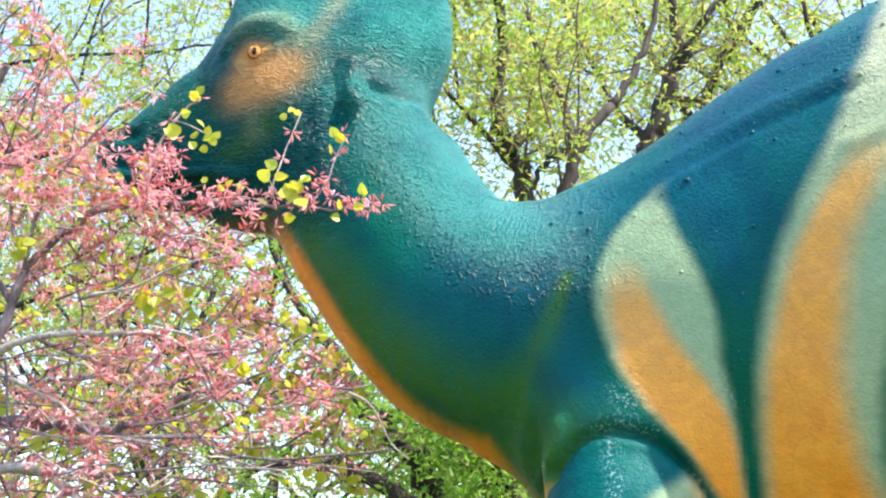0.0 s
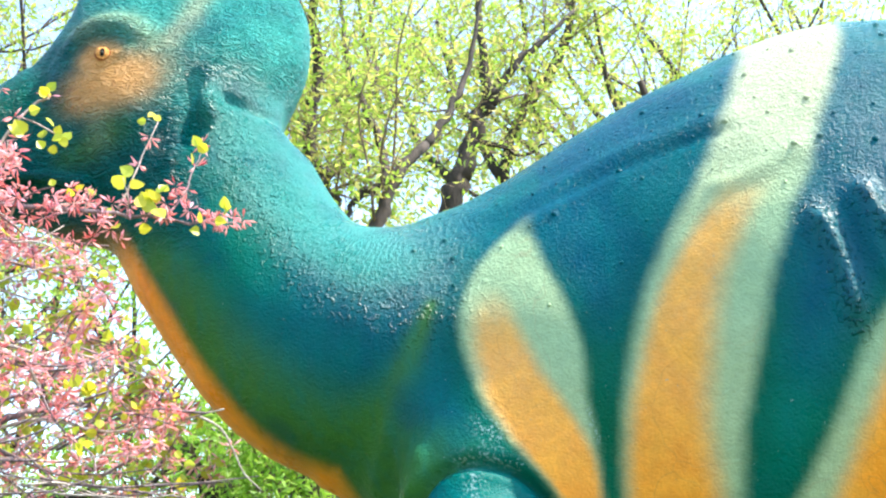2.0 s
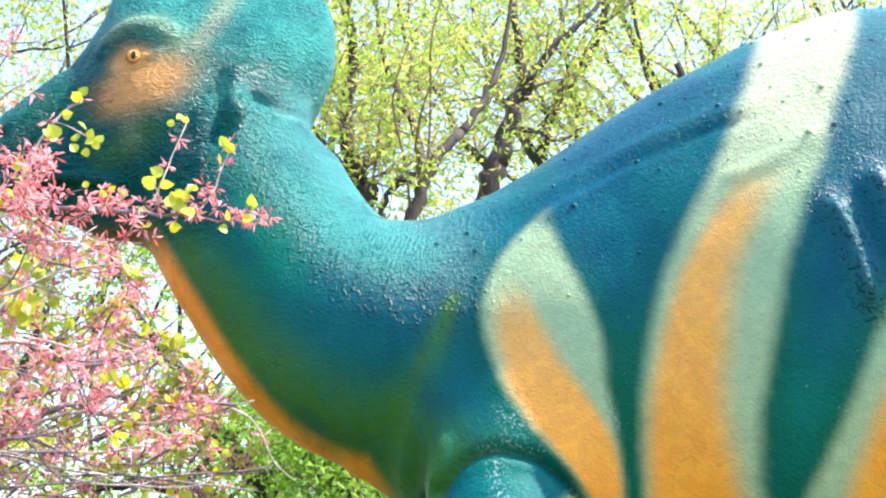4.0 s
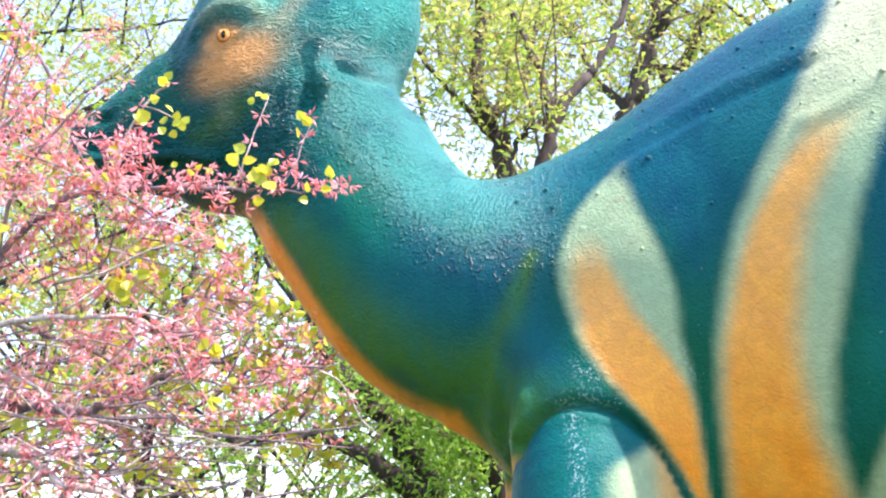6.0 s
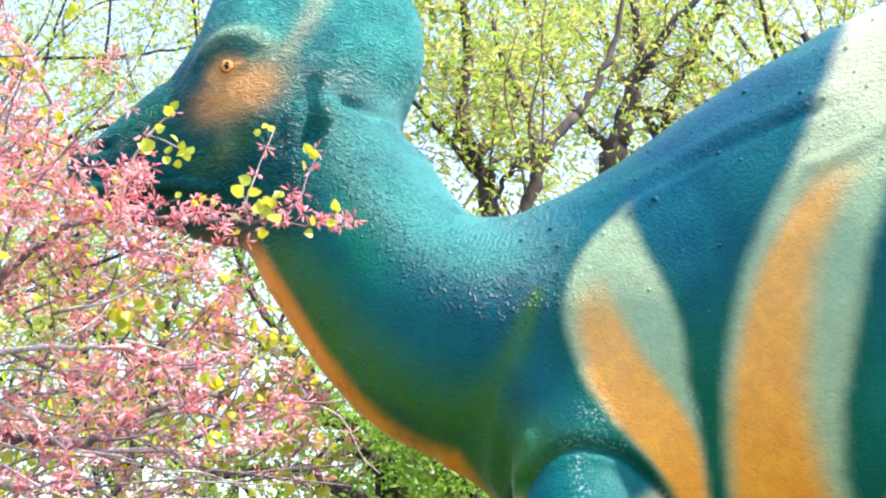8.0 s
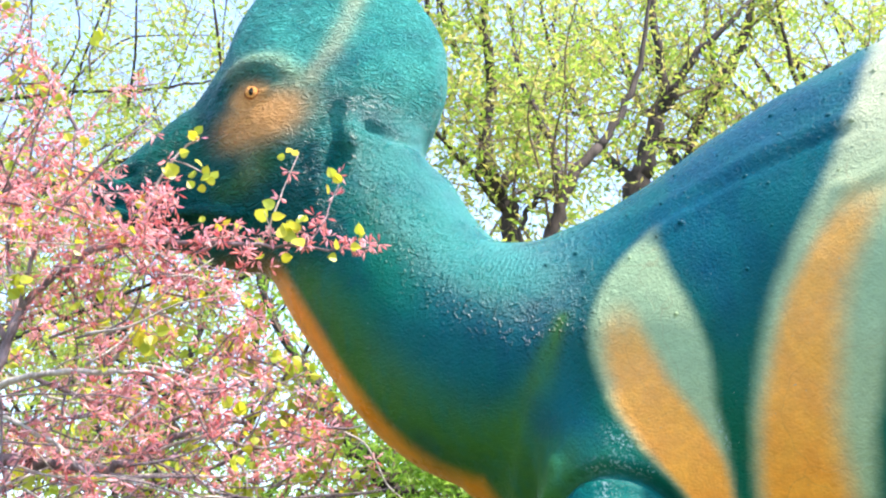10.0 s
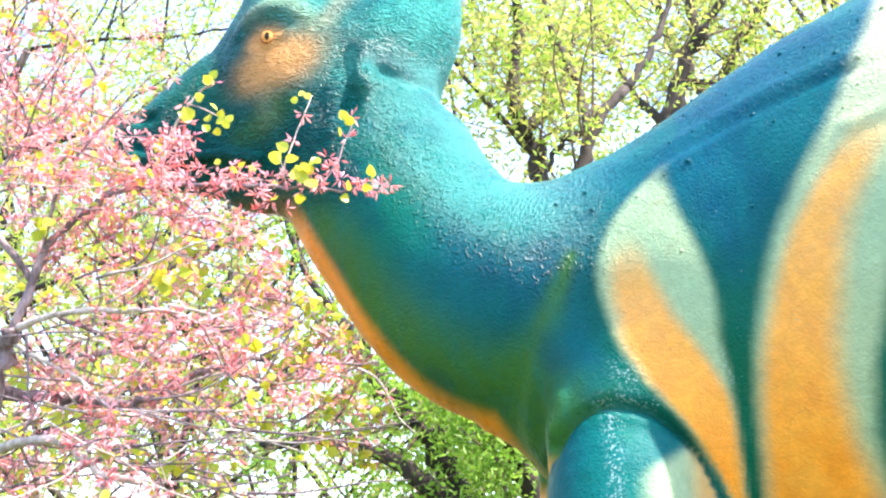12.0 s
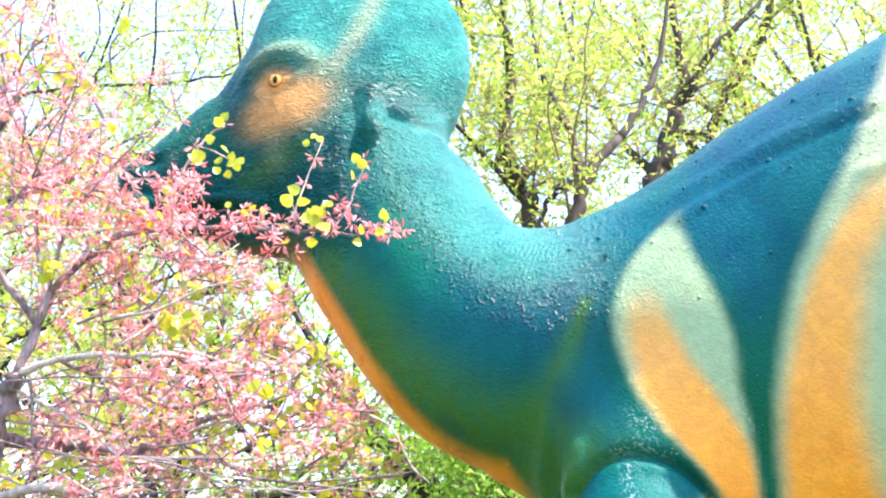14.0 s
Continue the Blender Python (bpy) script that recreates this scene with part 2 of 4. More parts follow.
class Mesh:
    """Collects vertices and faces."""

    def __init__(self):
        self.v, self.f, self.n = [], [], 0

    def add(self, verts, faces):
        self.v.append(np.asarray(verts, float))
        self.f += [tuple(i + self.n for i in f) for f in faces]
        self.n += len(verts)

    def tube(self, line, radii, sides=6, knobs=0.0, rng=random):
        line = np.asarray(line, float)
        tang = np.gradient(line, axis=0)
        tang /= np.linalg.norm(tang, axis=1)[:, None] + 1e-9
        up = np.array([0.31, 0.87, 0.38])
        a = np.cross(tang, up)
        a /= np.linalg.norm(a, axis=1)[:, None] + 1e-9
        b = np.cross(tang, a)
        ang = np.arange(sides) * 2 * np.pi / sides
        verts = []
        for k in range(len(line)):
            r = radii[k] * (1 + knobs * (rng.random() - 0.5))
            verts += [line[k] + r * (np.cos(t) * a[k] + np.sin(t) * b[k]) for t in ang]
        faces = []
        for k in range(len(line) - 1):
            for s in range(sides):
                q = (s + 1) % sides
                faces.append((k * sides + s, k * sides + q, (k + 1) * sides + q, (k + 1) * sides + s))
        faces.append(tuple(range(sides))[::-1])
        faces.append(tuple((len(line) - 1) * sides + s for s in range(sides)))
        self.add(verts, faces)

    def make(self, name, material, parent=None, label="", smooth=True):
        return link_mesh(name, np.vstack(self.v), self.f, material, parent, label, smooth)


def basis(d, rng):
    d = np.asarray(d, float)
    d = d / (np.linalg.norm(d) + 1e-9)
    h = np.array([rng.gauss(0, 1), rng.gauss(0, 1), rng.gauss(0, 1)])
    a = np.cross(d, h)
    a /= np.linalg.norm(a) + 1e-9
    return d, a, np.cross(d, a)


# ---- ground ----
def ground():
    n, half = 40, 600.0
    s = np.sign(np.linspace(-1, 1, n)) * np.abs(np.linspace(-1, 1, n)) ** 3 * half
    verts = [(x, y, 0.0 if math.hypot(x, y) < 25 else 0.6 * noise.noise((x * 0.02, y * 0.02, 0.0)) - 0.3) for y in s for x in s]
    faces = [(j * n + i, j * n + i + 1, (j + 1) * n + i + 1, (j + 1) * n + i) for j in range(n - 1) for i in range(n - 1)]
    return tagged(link_mesh("ground", verts, faces, MEADOW), "rough spring meadow under the trees", "ground", kind="structure")


ground()


# ---- the statue ----
def middle(x):
    """The depth of the statue's middle plane: it stands a little askew."""
    return 2.78 - 0.12 * x


# rows of x, z, half height, half width along the neck; of x, top, bottom, half width along the body and tail
NECK = [(-0.34, 2.84, 0.21, 0.15), (-0.30, 2.75, 0.25, 0.175), (-0.24, 2.625, 0.250, 0.19), (-0.17, 2.51, 0.25, 0.20), (-0.08, 2.395, 0.262, 0.215), (0.03, 2.315, 0.285, 0.25), (0.165, 2.275, 0.29, 0.29), (0.36, 2.26, 0.30, 0.32)]
BODY = [(0.02, 2.45, 2.03, 0.10), (0.10, 2.555, 1.945, 0.22), (0.20, 2.60, 1.84, 0.31), (0.30, 2.642, 1.76, 0.37), (0.40, 2.697, 1.70, 0.415), (0.52, 2.783, 1.64, 0.45), (0.66, 2.872, 1.59, 0.52), (0.80, 2.952, 1.56, 0.585),
        (0.92, 3.012, 1.55, 0.615), (1.05, 3.064, 1.545, 0.635), (1.20, 3.090, 1.54, 0.64), (1.6, 3.115, 1.56, 0.64), (2.1, 3.00, 1.6, 0.55), (2.6, 2.72, 1.70, 0.36), (3.2, 2.43, 1.78, 0.22), (4.0, 2.18, 1.83, 0.13), (4.8, 2.01, 1.89, 0.05)]
SKULL = [(-0.885, 2.770, 0.066, 0.105), (-0.83, 2.762, 0.105, 0.095), (-0.72, 2.785, 0.175, 0.105), (-0.60, 2.81, 0.23, 0.128), (-0.48, 2.80, 0.25, 0.145),
         (-0.37, 2.80, 0.21, 0.15), (-0.29, 2.82, 0.15, 0.15)]
AXES = (np.r_[np.arange(-1.08, 1.35, 0.0105), np.arange(1.36, 5.0, 0.045)],
        np.r_[np.arange(1.50, 1.98, 0.03), np.arange(1.98, 3.26, 0.0125), np.arange(3.26, 3.75, 0.03)],
        np.r_[np.arange(-0.06, 1.70, 0.035), np.arange(1.70, 3.52, 0.0105)])


def smooth_min(a, b, k):
    h = np.clip(0.5 + 0.5 * (b - a) / k, 0, 1)
    return b * (1 - h) + a * h - k * h * (1 - h)


def statue_field():
    gx, gy, gz = (a.astype(np.float32) for a in AXES)
    field = np.full((len(gx), len(gy), len(gz)), 0.3, np.float32)

    def slab(lo, hi, pad):
        cut = []
        for g, l, h in zip((gx, gy, gz), lo, hi):
            cut.append(slice(np.searchsorted(g, l - pad), np.searchsorted(g, h + pad)))
        return tuple(cut)

    def local(cut):
        return gx[cut[0]][:, None, None], gy[cut[1]][None, :, None], gz[cut[2]][None, None, :]

    def sweep(rows, steps, y_of=middle):
        """The field of a run of elliptical sections."""
        part_field = np.full_like(field, 0.3)
        line = curve(rows, steps)
        for p, q in zip(line[:-1], line[1:]):
            wide = max(p[2], p[3], q[2], q[3])
            y0, y1 = y_of(p[0]), y_of(q[0])
            lo = (min(p[0], q[0]) - wide, min(y0, y1) - wide, min(p[1], q[1]) - wide)
            hi = (max(p[0], q[0]) + wide, max(y0, y1) + wide, max(p[1], q[1]) + wide)
            cut = slab(lo, hi, 0.06)
            x, y, z = local(cut)
            dx, dz = q[0] - p[0], q[1] - p[1]
            ln = math.hypot(dx, dz)
            ux, uz = dx / ln, dz / ln
            s = (x - p[0]) * ux + (z - p[1]) * uz
            t = np.clip(s / ln, 0, 1)
            a, b = p[2] + (q[2] - p[2]) * t, p[3] + (q[3] - p[3]) * t
            u = (x - p[0]) * -uz + (z - p[1]) * ux
            w = y - (y0 + (y1 - y0) * t)
            beyond = (s - t * ln) / np.minimum(a, b)
            d = (np.sqrt((u / a) ** 2 + (w / b) ** 2 + beyond**2) - 1) * np.minimum(a, b)
            part_field[cut] = np.minimum(part_field[cut], d)
        return part_field

    def blob(c, r, k, cut_out=False, taper=0.0, lean=0.0):
        lo, hi = np.subtract(c, r), np.add(c, r)
        cut = slab(lo, hi, 0.08)
        x, y, z = local(cut)
        thick = r[1] * np.clip(1 - taper * (z - c[2]) / r[2] - lean * (x - c[0]) / r[0], 0.2, 2)
        d = (np.sqrt(((x - c[0]) / r[0]) ** 2 + ((y - c[1]) / thick) ** 2 + ((z - c[2]) / r[2]) ** 2) - 1) * min(r)
        field[cut] = -smooth_min(-field[cut], d, k) if cut_out else smooth_min(field[cut], d, k)

    def rod(points, radii, k, steps=4):
        line = curve([(*p, r) for p, r in zip(points, radii)], steps)
        whole = None
        for p, q in zip(line[:-1], line[1:]):
            w = max(p[3], q[3])
            cut = slab(np.minimum(p, q)[:3] - w, np.maximum(p, q)[:3] + w, 0.08)
            x, y, z = local(cut)
            v = q[:3] - p[:3]
            t = np.clip(((x - p[0]) * v[0] + (y - p[1]) * v[1] + (z - p[2]) * v[2]) / (v @ v), 0, 1)
            d = np.sqrt((x - p[0] - t * v[0]) ** 2 + (y - p[1] - t * v[1]) ** 2 + (z - p[2] - t * v[2]) ** 2) - (p[3] + (q[3] - p[3]) * t)
            if whole is None:
                whole = np.full_like(field, 0.3)
            whole[cut] = np.minimum(whole[cut], d)
        np.copyto(field, smooth_min(field, whole, k))

    np.copyto(field, sweep(NECK, 6))
    rows = curve(BODY, 8)
    top, low, wide = (np.interp(gx, rows[:, 0], rows[:, i])[:, None, None] for i in (1, 2, 3))
    y, z = gy[None, :, None] - middle(gx)[:, None, None], gz[None, None, :]
    tall = (top - low) / 2
    trunk = (np.sqrt(((z - (top + low) / 2) / tall) ** 2 + (y / wide) ** 2) - 1) * np.minimum(tall, wide) * 0.85
    trunk = np.maximum(trunk, np.maximum(BODY[0][0] - gx, gx - BODY[-1][0])[:, None, None])
    np.copyto(field, smooth_min(field, trunk.astype(np.float32), 0.05))
    np.copyto(field, smooth_min(field, sweep(SKULL, 4), 0.025))
    # hollow crest: a helmet over the eyes, swollen behind
    m = middle
    blob((-0.28, m(-0.28), 3.06), (0.215, 0.146, 0.345), 0.03, taper=0.65, lean=0.3)
    blob((-0.44, m(-0.44), 3.03), (0.19, 0.146, 0.36), 0.06, taper=0.8, lean=0.3)
    blob((-0.174, m(-0.174), 3.075), (0.124, 0.112, 0.185), 0.035, taper=0.35, lean=0.2)
    # the notch under the back of the crest
    blob((-0.036, m(-0.036), 2.842), (0.070, 0.22, 0.060), 0.03, True)
    blob((-0.53, m(-0.53), 2.98), (0.13, 0.12, 0.16), 0.05, taper=0.4)
    for side in (-1, 1):
        y = lambda x, off: m(x) + side * off
        # brow, cheek, eye, ear knob and its hollow, temple swelling, jaw edge, lips
        rod([(-0.615, y(-0.615, 0.105), 2.965), (-0.58, y(-0.58, 0.135), 3.012), (-0.525, y(-0.525, 0.155), 3.038), (-0.46, y(-0.46, 0.156), 3.030), (-0.41, y(-0.41, 0.154), 2.985)],
            (0.014, 0.024, 0.028, 0.028, 0.018), 0.025)
        blob((-0.50, y(-0.50, 0.075), 2.90), (0.13, 0.075, 0.09), 0.03)
        blob((EYE[0], y(EYE[0], 0.146), EYE[1]), (0.030, 0.022, 0.028), 0.02)
        blob((-0.312, y(-0.312, 0.200), 2.815), (0.024, 0.060, 0.070), 0.035, True)
        blob((-0.250, y(-0.250, 0.105), 2.985), (0.085, 0.060, 0.090), 0.06)
        blob((-0.345, y(-0.345, 0.090), 2.930), (0.125, 0.070, 0.120), 0.06)
        blob((-0.276, y(-0.276, 0.166), 2.832), (0.024, 0.026, 0.038), 0.018)
        rod([(-0.335, y(-0.335, 0.14), 2.90), (-0.34, y(-0.34, 0.155), 2.80), (-0.345, y(-0.345, 0.15), 2.70)], (0.02, 0.022, 0.02), 0.03)
        rod([(-0.90, y(-0.90, 0.09), 2.70), (-0.80, y(-0.80, 0.10), 2.675), (-0.66, y(-0.66, 0.118), 2.68), (-0.54, y(-0.54, 0.135), 2.655)], (0.018, 0.016, 0.014, 0.012), 0.015)
        # shoulder blade, upper arm, forearm, hind leg
        blob((0.36, y(0.36, 0.27), 1.95), (0.22, 0.135, 0.24), 0.07)
        rod([(0.30, y(0.30, 0.262), 1.90), (0.30, y(0.30, 0.320), 1.76), (0.30, y(0.30, 0.37), 1.55), (0.27, y(0.27, 0.42), 1.25)], (0.150, 0.165, 0.155, 0.11), 0.012)
        rod([(0.27, y(0.27, 0.42), 1.25), (0.18, y(0.18, 0.41), 0.75), (0.12, y(0.12, 0.40), 0.30), (0.06, y(0.06, 0.40), 0.05)], (0.12, 0.09, 0.075, 0.10), 0.04)
        rod([(2.0, y(2.0, 0.45), 1.9), (1.75, y(1.75, 0.50), 1.3), (1.95, y(1.95, 0.50), 0.75), (1.75, y(1.75, 0.50), 0.12), (1.55, y(1.55, 0.50), 0.06)], (0.42, 0.33, 0.17, 0.13, 0.10), 0.08)
    # nostril hollows
    for side in (-1, 1):
        blob((-0.86, m(-0.86) + side * 0.09, 2.80), (0.04, 0.02, 0.016), 0.012, True)
    return field


def surface_net(field):
    """One vertex in every cell that the surface crosses, one quad for every edge that it cuts."""
    inside = field < 0
    nx, ny, nz = field.shape
    c = [inside[i : nx - 1 + i, j : ny - 1 + j, k : nz - 1 + k] for i in (0, 1) for j in (0, 1) for k in (0, 1)]
    total = sum(q.astype(np.int8) for q in c)
    cells = np.argwhere((total > 0) & (total < 8))
    index = np.full((nx - 1, ny - 1, nz - 1), -1, np.int32)
    index[tuple(cells.T)] = np.arange(len(cells))
    place, count = np.zeros((len(cells), 3)), np.zeros(len(cells))
    corner = [np.array((i, j, k)) for i in (0, 1) for j in (0, 1) for k in (0, 1)]
    at = [np.stack([AXES[d][cells[:, d] + o[d]] for d in range(3)], 1) for o in corner]
    val = [field[tuple((cells + o).T)] for o in corner]
    for a in range(8):
        for b in range(a + 1, 8):
            if np.abs(corner[a] - corner[b]).sum() == 1:
                cut = (val[a] < 0) != (val[b] < 0)
                t = np.where(cut, val[a] / np.where(cut, val[a] - val[b], 1), 0)
                place += np.where(cut[:, None], at[a] + t[:, None] * (at[b] - at[a]), 0)
                count += cut
    place /= count[:, None]
    quads = []
    for d in range(3):
        e, f = (d + 1) % 3, (d + 2) % 3
        lo, hi = [slice(None)] * 3, [slice(None)] * 3
        lo[d], hi[d] = slice(0, -1), slice(1, None)
        edges = np.argwhere(inside[tuple(lo)] != inside[tuple(hi)])
        edges = edges[(edges[:, e] > 0) & (edges[:, f] > 0) & (edges[:, e] < field.shape[e] - 1) & (edges[:, f] < field.shape[f] - 1)]
        ring = []
        for de, df in ((-1, -1), (0, -1), (0, 0), (-1, 0)):
            g = edges.copy()
            g[:, e] += de
            g[:, f] += df
            ring.append(index[tuple(g.T)])
        ring = np.stack(ring, 1)
        flip = ~inside[tuple(edges.T)]
        ring[flip] = ring[flip][:, ::-1]
        quads.append(ring)
    return place, np.vstack(quads)


def near_line(x, z, points):
    """The distance of places from a bent line in the side view, and how far along it they lie, 0 to 1."""
    p = curve(points, 6)
    best, share = np.full(len(x), 9.0), np.zeros(len(x))
    for i, (a, b) in enumerate(zip(p[:-1], p[1:])):
        v = b - a
        t = np.clip(((x - a[0]) * v[0] + (z - a[1]) * v[1]) / (v @ v), 0, 1)
        d = np.hypot(x - a[0] - t * v[0], z - a[1] - t * v[1])
        share = np.where(d < best, (i + t) / (len(p) - 1), share)
        best = np.minimum(best, d)
    return best, share


def step(v, lo, hi):
    t = np.clip((v - lo) / (hi - lo), 0, 1)
    return t * t * (3 - 2 * t)


def band(x, z, heights, left, right, soft):
    """A painted band between two edges that wander with the height."""
    l, r = np.interp(z, heights, left), np.interp(z, heights, right)
    return step(x, l - soft, l + soft) * step(-x, -r - soft, -r + soft)


# folds of the skin: height, width, line in the side view
FOLDS = [(-0.032, 0.0095, [(0.135, 1.84), (0.152, 1.907), (0.192, 1.965), (0.246, 1.988), (0.30, 1.983), (0.352, 1.963), (0.431, 1.888), (0.475, 1.80)]),
         (0.012, 0.022, [(0.165, 2.24), (0.121, 2.055), (0.118, 1.927), (0.138, 1.83)]),
         (0.010, 0.014, [(0.172, 2.03), (0.165, 1.97), (0.15, 1.92)]),
         (0.022, 0.017, [(0.868, 2.43), (0.895, 2.33), (0.913, 2.20)]),
         (0.024, 0.019, [(0.95, 2.49), (0.98, 2.39), (1.02, 2.28)]),
         (0.012, 0.016, [(0.93, 2.47), (0.955, 2.36), (0.975, 2.27)]),
         (0.005, 0.020, [(0.39, 2.56), (0.53, 2.62), (0.65, 2.665), (0.82, 2.70)]),
         (-0.006, 0.015, [(0.41, 2.52), (0.55, 2.585), (0.68, 2.63), (0.80, 2.655)]),
         (0.006, 0.018, [(0.38, 2.47), (0.47, 2.535), (0.60, 2.60)]),
         (0.003, 0.030, [(0.33, 2.42), (0.27, 2.32), (0.25, 2.20), (0.29, 2.08)]),
         (0.007, 0.020, [(0.70, 2.50), (0.80, 2.535), (0.90, 2.60)]),
         (-0.010, 0.013, [(-0.25, 2.860), (-0.20, 2.845), (-0.12, 2.84), (-0.06, 2.875)]),
         (0.006, 0.010, [(-0.55, 2.945), (-0.50, 2.95), (-0.45, 2.975)])]


def statue():
    verts, quads = surface_net(statue_field())
    me = bpy.data.meshes.new("dinosaur_statue")
    me.vertices.add(len(verts))
    me.vertices.foreach_set("co", verts.ravel())
    me.loops.add(4 * len(quads))
    me.loops.foreach_set("vertex_index", quads.ravel().astype(np.int32))
    me.polygons.add(len(quads))
    me.polygons.foreach_set("loop_start", np.arange(0, 4 * len(quads), 4, dtype=np.int32))
    me.update(calc_edges=True)
    normals = np.zeros(3 * len(verts))
    me.vertices.foreach_get("normal", normals)
    normals = normals.reshape(-1, 3)
    x, z = verts[:, 0], verts[:, 2]
    side = np.abs(verts[:, 1] - middle(x))
    lateral = step(np.abs(normals[:, 1]), 0.15, 0.5)
    lift = np.zeros(len(verts))
    for h, w, line in FOLDS:
        d, share = near_line(x, z, line)
        lift += h * np.exp(-((d / w) ** 2)) * lateral * np.clip(np.minimum(share, 1 - share) * 6 + 0.15, 0, 1)
    lumps = np.array([noise.noise(Vector(v) * 9.0) for v in verts[(x < 1.4)]])
    lift[x < 1.4] += 0.004 * lumps
    verts = verts + normals * lift[:, None]

    # place in the run of the neck and body: across, from the throat to the nape, and along
    spine = np.vstack([curve(NECK, 6)[:-8], [(r[0], (r[1] + r[2]) / 2, (r[1] - r[2]) / 2, r[3]) for r in curve(BODY[4:], 3)]])
    across, along, far = np.zeros(len(verts)), np.zeros(len(verts)), np.full(len(verts), 9.0)
    run = np.r_[0, np.cumsum(np.hypot(*np.diff(spine[:, :2], axis=0).T))]
    for i, (p, q) in enumerate(zip(spine[:-1], spine[1:])):
        v = q[:2] - p[:2]
        ln = np.hypot(*v)
        s = ((x - p[0]) * v[0] + (z - p[1]) * v[1]) / ln
        t = np.clip(s / ln, 0, 1)
        u = (-(x - p[0]) * v[1] + (z - p[1]) * v[0]) / ln
        d = np.hypot(s - t * ln, u / 4)
        hit = d < far
        far = np.where(hit, d, far)
        across = np.where(hit, u / (p[2] + (q[2] - p[2]) * t), across)
        along = np.where(hit, run[i] + t * ln, along)

    head = np.clip(step(-x, 0.24, 0.36) * step(z, 2.45, 2.60) + step(z, 2.88, 2.95) * step(-x, 0.02, 0.10), 0, 1)
    body = 1 - head
    front = body * step(-x, -0.5, -0.2)
    a_left = [(1.60, 0.60), (1.816, 0.490), (1.87, 0.456), (1.946, 0.408), (2.025, 0.337), (2.106, 0.287), (2.21, 0.258), (2.281, 0.25), (2.375, 0.276), (2.456, 0.337), (2.56, 0.43)]
    a_right = [(1.60, 0.54), (1.813, 0.518), (1.878, 0.508), (1.943, 0.500), (2.03, 0.488), (2.12, 0.472), (2.2, 0.467), (2.294, 0.445), (2.379, 0.411), (2.477, 0.394), (2.56, 0.43)]
    hs = np.linspace(1.6, 2.56, 30)
    al, ar = np.interp(hs, *zip(*a_left)), np.interp(hs, *zip(*a_right))
    band_a = band(x, z, hs, al, ar, 0.015) * step(-z, -2.53, -2.44)
    b_left = [(1.5, 0.60), (1.906, 0.546), (1.988, 0.536), (2.09, 0.538), (2.196, 0.552), (2.306, 0.580), (2.408, 0.625), (2.513, 0.688), (2.634, 0.747), (2.818, 0.835), (3.10, 0.99)]
    b_right = [(1.5, 0.86), (1.902, 0.733), (1.963, 0.729), (2.033, 0.725), (2.136, 0.745), (2.232, 0.764), (2.32, 0.788), (2.433, 0.826), (2.526, 0.879), (2.647, 0.925), (2.829, 1.02), (3.10, 1.17)]
    hs = np.linspace(1.5, 3.1, 40)
    bl, br = np.interp(hs, *zip(*b_left)), np.interp(hs, *zip(*b_right))
    band_b = band(x, z, hs, bl, br, 0.019)
    cl = np.interp(hs, [1.5, 1.895, 1.925, 2.053, 2.176, 2.24, 2.6, 3.1], [0.70, 0.814, 0.827, 0.881, 0.926, 0.973, 1.16, 1.40])
    band_c = band(x, z, hs, cl, cl + 0.26, 0.019)
    rear = sum(band(x, z, hs, cl + k, cl + k + 0.22, 0.03) for k in (0.55, 1.0, 1.5))
    wider = np.clip(band(x, z, np.linspace(1.6, 2.56, 30), al - 0.02, ar + 0.03, 0.05) * step(-z, -2.58, -2.44) + band(x, z, hs, bl - 0.03, br + 0.03, 0.06)
                    + band(x, z, hs, cl - 0.03, cl + 0.29, 0.06), 0, 1)
    brink = np.interp(x, [0.12, 0.135, 0.152, 0.192, 0.246, 0.30, 0.352, 0.431, 0.475, 0.49], [1.0, 1.84, 1.907, 1.965, 1.988, 1.983, 1.963, 1.888, 1.80, 1.0])
    arm = step(brink - z, 0.0, 0.014) * step(side, 0.24, 0.30)
    patch = step(x, 0.29, 0.35) * step(-z + 0.6 * (x - 0.40), -1.915, -1.88) * arm
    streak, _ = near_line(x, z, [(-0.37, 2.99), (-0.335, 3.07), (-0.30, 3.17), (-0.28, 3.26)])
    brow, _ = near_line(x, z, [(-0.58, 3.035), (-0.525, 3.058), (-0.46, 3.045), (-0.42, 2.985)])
    cheek = np.exp(-((np.hypot((x + 0.485) / 0.122, (z - 2.883 - 0.18 * (x + 0.5)) / 0.076)) ** 4))
    cheek = np.maximum(cheek, np.exp(-((np.hypot((x + 0.522) / 0.06, (z - 2.94) / 0.055)) ** 4)))
    chin, _ = near_line(x, z, [(-0.58, 2.72), (-0.53, 2.735), (-0.48, 2.77)])
    drip, _ = near_line(x, z, [(-0.525, 2.84), (-0.52, 2.79), (-0.515, 2.75)])
    pale = np.clip((band_a + band_b + band_c + rear) * (1 - arm) + 0.9 * patch, 0, 1) * body
    # brow and streak: pale airbrush, strengthened to make up for missing sunlight
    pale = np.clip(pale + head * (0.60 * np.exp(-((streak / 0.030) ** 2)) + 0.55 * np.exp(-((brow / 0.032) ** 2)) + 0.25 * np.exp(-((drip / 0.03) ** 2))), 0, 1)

    # airbrushed orange inside the first two bands, wider towards the belly
    share_a = (x - np.interp(z, np.linspace(1.6, 2.56, 30), al)) / np.maximum(np.interp(z, np.linspace(1.6, 2.56, 30), ar - al), 0.03)
